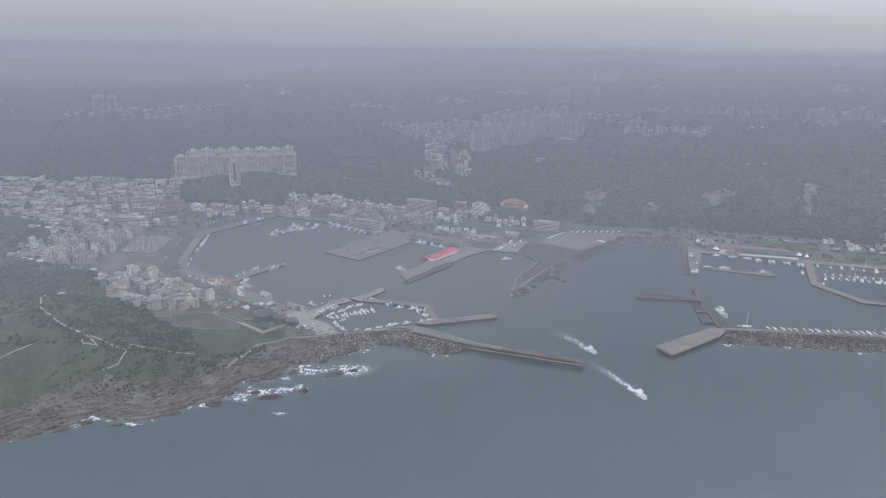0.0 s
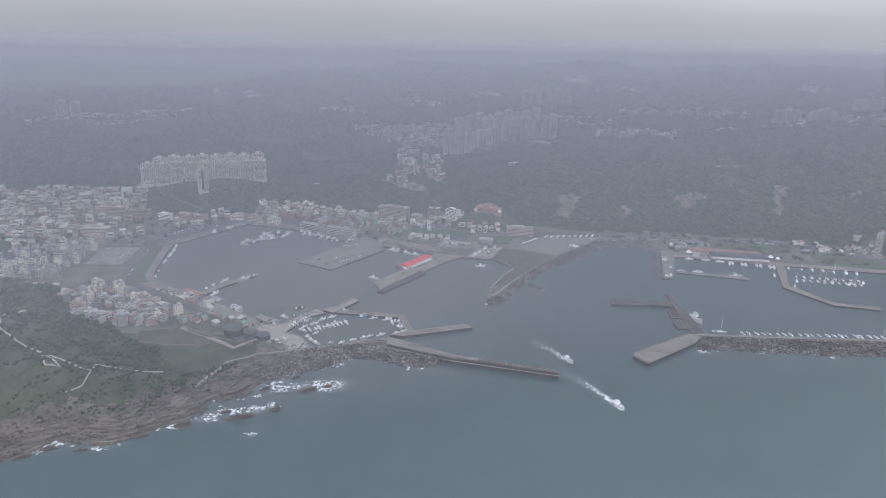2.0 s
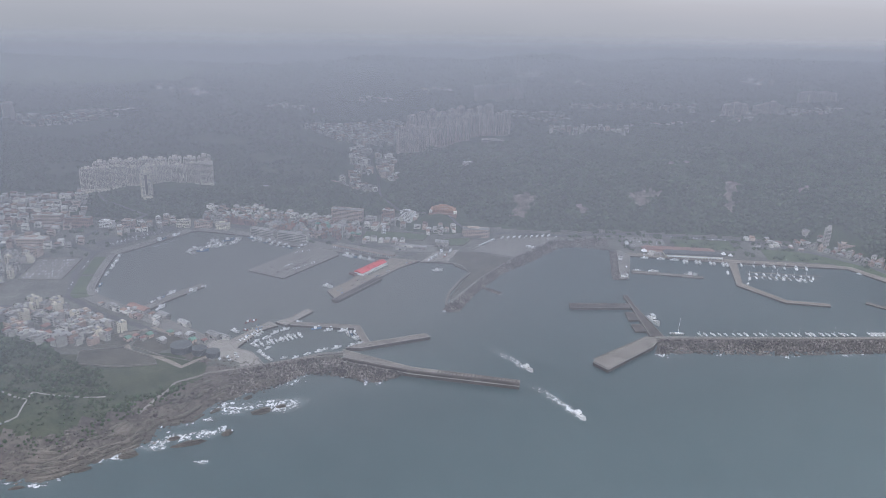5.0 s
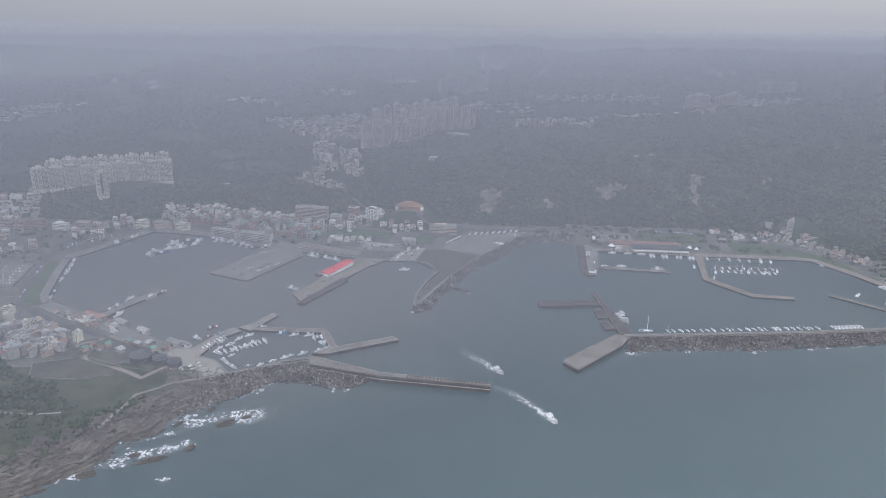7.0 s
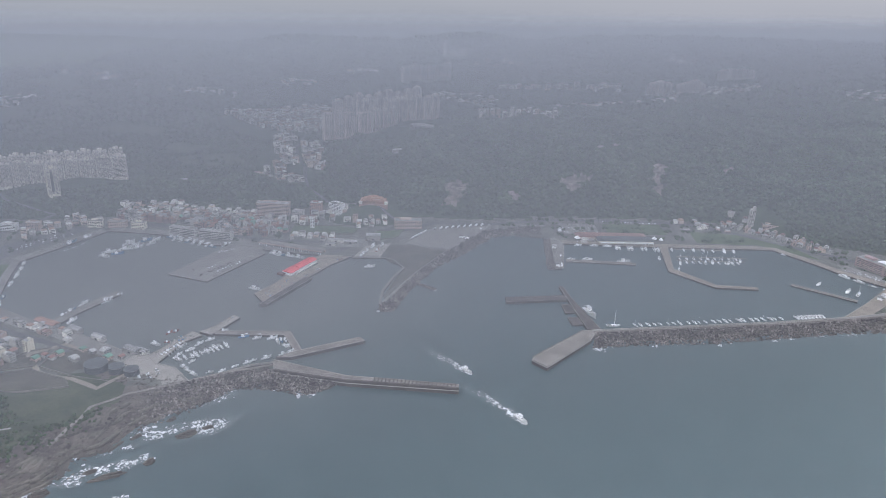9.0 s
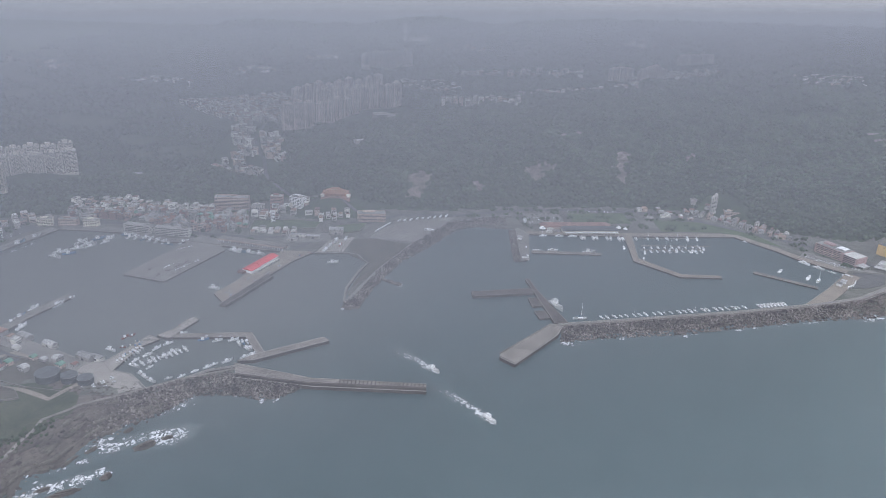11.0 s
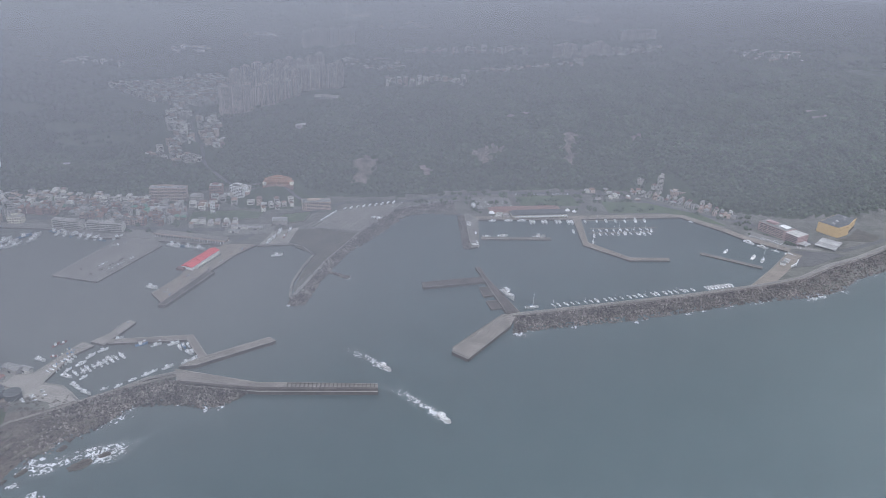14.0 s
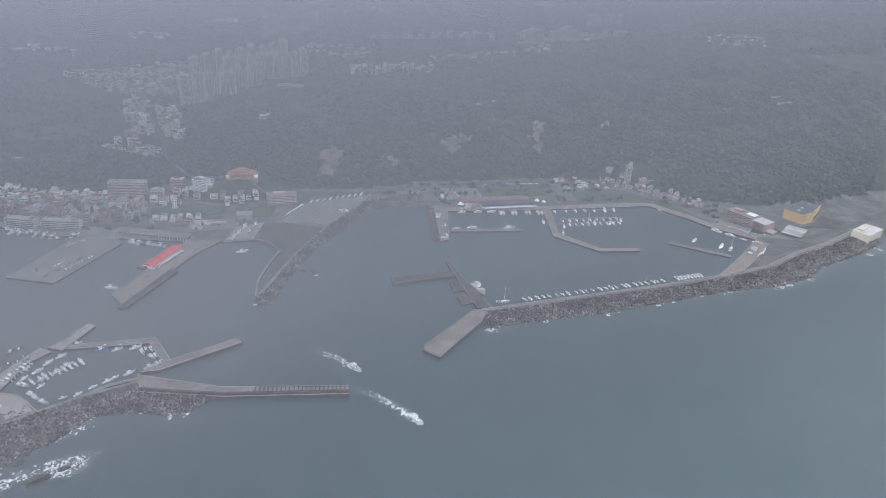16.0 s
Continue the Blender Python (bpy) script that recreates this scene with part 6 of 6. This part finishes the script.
def bus(label):
    ob = thing("tour_bus", label, "bus", "parked buses")
    part("body", Solid().box(-5.8, -1.25, 0.5, 5.8, 1.25, 3.2), WHITE, ob)
    part("window_strip", Solid().box(-5.4, -1.28, 1.6, 5.83, 1.28, 2.5), WINDOW, ob)
    part("roof_unit", Solid().box(-2.5, -0.8, 3.21, 1.0, 0.8, 3.5), WHITE, ob)
    for x in (-3.8, 3.8):
        for y in (-1.1, 1.1):
            part("wheel", Solid().tube(0, 0, -0.15, 0.15, 0.5, n=10), RUBBER, ob).matrix_basis = pose(x, y, 0.5, 90, 0, 0)
    return ob


CARS = [car(WHITE, "small white car parked outdoors"), car(CAR_PAINT, "grey or dark car parked outdoors")]
cars_seen = [False, False]
BUS = bus("white tour bus parked beside the coast road")
bus_seen = False


def park(x, y, turn, z, kind=None):
    k = rnd.choice((0, 1, 1)) if kind is None else kind
    m = pose(x, y, z, 0, 0, turn)
    if cars_seen[k]:
        copy_thing(CARS[k], m)
    else:
        CARS[k].matrix_basis, cars_seen[k] = m, True


def car_row(x, y, turn, n, gap, z, heading, keep=0.8):
    for k in range(n):
        if rnd.random() < keep:
            park(x + gap * k * math.cos(radians(turn)), y + gap * k * math.sin(radians(turn)), heading + rnd.uniform(-3, 3), z)


for k in range(9):
    m = pose(96 + 13.5 * k, 650 + 2.2 * k, 2.52, 0, 0, 52)
    if bus_seen:
        copy_thing(BUS, m)
    else:
        BUS.matrix_basis, bus_seen = m, True
for k in range(3):
    copy_thing(BUS, pose(142 + 5 * k, 592 - 4 * k, 2.52, 0, 0, 15))
for k in range(5):
    copy_thing(BUS, pose(40 + 8 * k, 598 + 9 * k, 2.55, 0, 0, 47))
for k in range(7):
    car_row(-795, 412 + 14 * k, 4, 12, 5.2, 2.42, 92, 0.62)
for k in range(4):
    car_row(-412 + 11 * k, 88 + 4.5 * k, 112, 6, 4.2, 2.97, 22, 0.75)
car_row(-335, 455, 47, 9, 6.5, 2.87, 120, 0.9)
car_row(-352, 470, 47, 6, 8, 2.87, 30, 0.5)
car_row(-340, 548, 30, 7, 5, 2.87, 110, 0.6)
for k in range(3):
    car_row(375, 610 + 14 * k, -8, 12, 6.5, 2.52, 82, 0.75)
for k in range(4):
    car_row(862 + 9 * k, 345 - 8 * k, -58, 12, 5.5, 2.62, 30, 0.75)
car_row(490, 668, -10, 18, 7, 2.4, -10, 0.6)
car_row(-235, 595, -26, 12, 6, 2.4, 60, 0.6)
car_row(-630, 560, 55, 12, 7, 2.72, 55, 0.5)
car_row(-205, 425, 52, 8, 7, 2.87, 140, 0.5)
for k in range(3):
    car_row(-716 + 14 * k, 592 + 3 * k, 50, 12, 8.5, 2.32, 140, 0.6)
car_row(-700, 350, 96, 18, 9, 2.4, 96, 0.5)
car_row(380, 548, -7.5, 8, 5, 2.8, 80, 0.5)
car_row(190, 640, 40, 7, 8, 2.52, 120, 0.5)


# ---- harbour gear ----
for x, y, turn in ((318, 518, 70), (292, 424, 70), (826, 214, 30), (842, 222, 30)):
    ob = thing("kiosk", "small white kiosk on the quay", "kiosk", at=pose(x, y, 2.86, 0, 0, turn))
    part("wall", Solid().box(-5, -4, 0, 5, 4, 4.5), WHITE, ob)
    part("roof", Solid().prism([(-6, -5), (6, -5), (6, 5), (-6, 5)], 4.51, 6.2, 0.5), ROOF_METAL, ob)
    part("window", Solid().box(-3.5, -4.12, 1.4, 3.5, -4.01, 3.2), WINDOW, ob)
sail = thing("sail_monument", "white sail-shaped structure at the marina end", "monument", at=pose(838, 200, 2.86, 0, 0, 20))
part("frame", Solid().box(-10, -0.6, 4.2, 10, 0.6, 5.2), WHITE, sail)
for x in (-10, 0, 9.2):
    part("post", Solid().box(x, -0.5, 0, x + 0.8, 0.5, 4.19), WHITE, sail)
part("sail", Solid().add([(9, -0.3, 5.3), (14, -0.3, 5.3), (13, -0.3, 13), (9, 0.3, 5.3), (14, 0.3, 5.3), (13, 0.3, 13)], [(0, 1, 2), (5, 4, 3), (0, 3, 4, 1), (1, 4, 5, 2), (2, 5, 3, 0)]), WHITE, sail)


def gear_stack(x, y, turn, kind, z=2.87):
    """A heap of crates or nets with its own pieces."""
    ob = thing("fishing_gear", "heaped crates, nets and drums on the quay" if kind else "stacked concrete blocks on the pier", "fishing gear" if kind else "blocks", at=pose(x, y, z, 0, 0, turn))
    r = random.Random(int(x * 7 + y))
    for k in range(7):
        u, v = r.uniform(-6, 6), r.uniform(-2.5, 2.5)
        w, h = r.uniform(0.8, 2.2), r.uniform(0.6, 1.9)
        part("crate" if kind else "block", Solid().box(u, v, 0, u + w, v + w * 0.8, h), r.choice((ROOF_RUST, DECK, HULL_BLUE, PLASTER)) if kind else CONCRETE_DARK, ob)


for x, y, turn, kind in ((-368, 206, 35, 1), (-352, 210, 35, 1), (-377, 196, 55, 1), (-372, 176, 60, 1), (-362, 198, 40, 1), (-245, 352, 55, 1), (-225, 372, 52, 1), (-240, 338, 60, 1), (-205, 388, 50, 1), (-180, 420, 52, 1), (-160, 446, 52, 1),
                         (-140, 478, 40, 1), (-330, 470, 50, 0), (-345, 455, 50, 0), (-360, 440, 50, 0), (-318, 487, 50, 0), (-375, 465, 50, 0), (-215, 400, 50, 1), (-120, 488, 40, 1), (-105, 496, 30, 1), (-310, 250, 50, 1), (-300, 262, 50, 1)):
    gear_stack(x, y, turn, kind)
# posts along the cross mole and inner piers
posts = thing("mole_posts", "rows of dark concrete posts on the cross mole", "posts", at=pose(0, 0, 4.26))
for k in range(18):
    for a, b in ((288.5, -0.13), (272, -0.13)):
        x = 148 + 6 * k
        part("post", Solid().box(x, a + (x - 148) * -0.03, 0, x + 1.4, a + (x - 148) * -0.03 + 1.4, 1.6), CONCRETE_DARK, posts)
for line, label in (([(-545, 268), (-528, 303), (-478, 370)], "low kerb on the finger pier"), ([(126, 76), (141, 54), (232, 121)], "low wall on the mole head"), ([(129, 83), (236, 155)], "low wall on the mole head")):
    tagged(new("low_wall", ribbon(line, 1.3, 2.66 if line[0][0] < 0 else 5.26, 3.4 if line[0][0] < 0 else 6.6).mesh("low_wall", CONCRETE)), label, "wall", kind="structure")
# floating pontoons of the marina
for a, b in (((543, 431), (683, 410)), ((556, 452), (700, 428)), ((566, 494), (700, 472))):
    tagged(new("pontoon", ribbon([a, b], 2.6, -0.3, 0.7).mesh("pontoon", CONCRETE_LIGHT)), "pale floating pontoon of the marina", "pontoon", kind="structure")
fingers = Solid()
for k in range(9):
    x, y = 552 + 14.5 * k, 430 - 2.2 * k
    fingers.prism([(x, y), (x + 1.2, y), (x + 3, y + 12), (x + 1.8, y + 12)], -0.2, 0.6)
    fingers.prism([(x, y), (x + 1.2, y), (x - 1.5, y - 12), (x - 2.7, y - 12)], -0.2, 0.6)
tagged(new("pontoon_fingers", fingers.mesh("pontoon_fingers", CONCRETE_LIGHT)), "thin floating finger pontoons between yachts", "pontoon", kind="stuff")
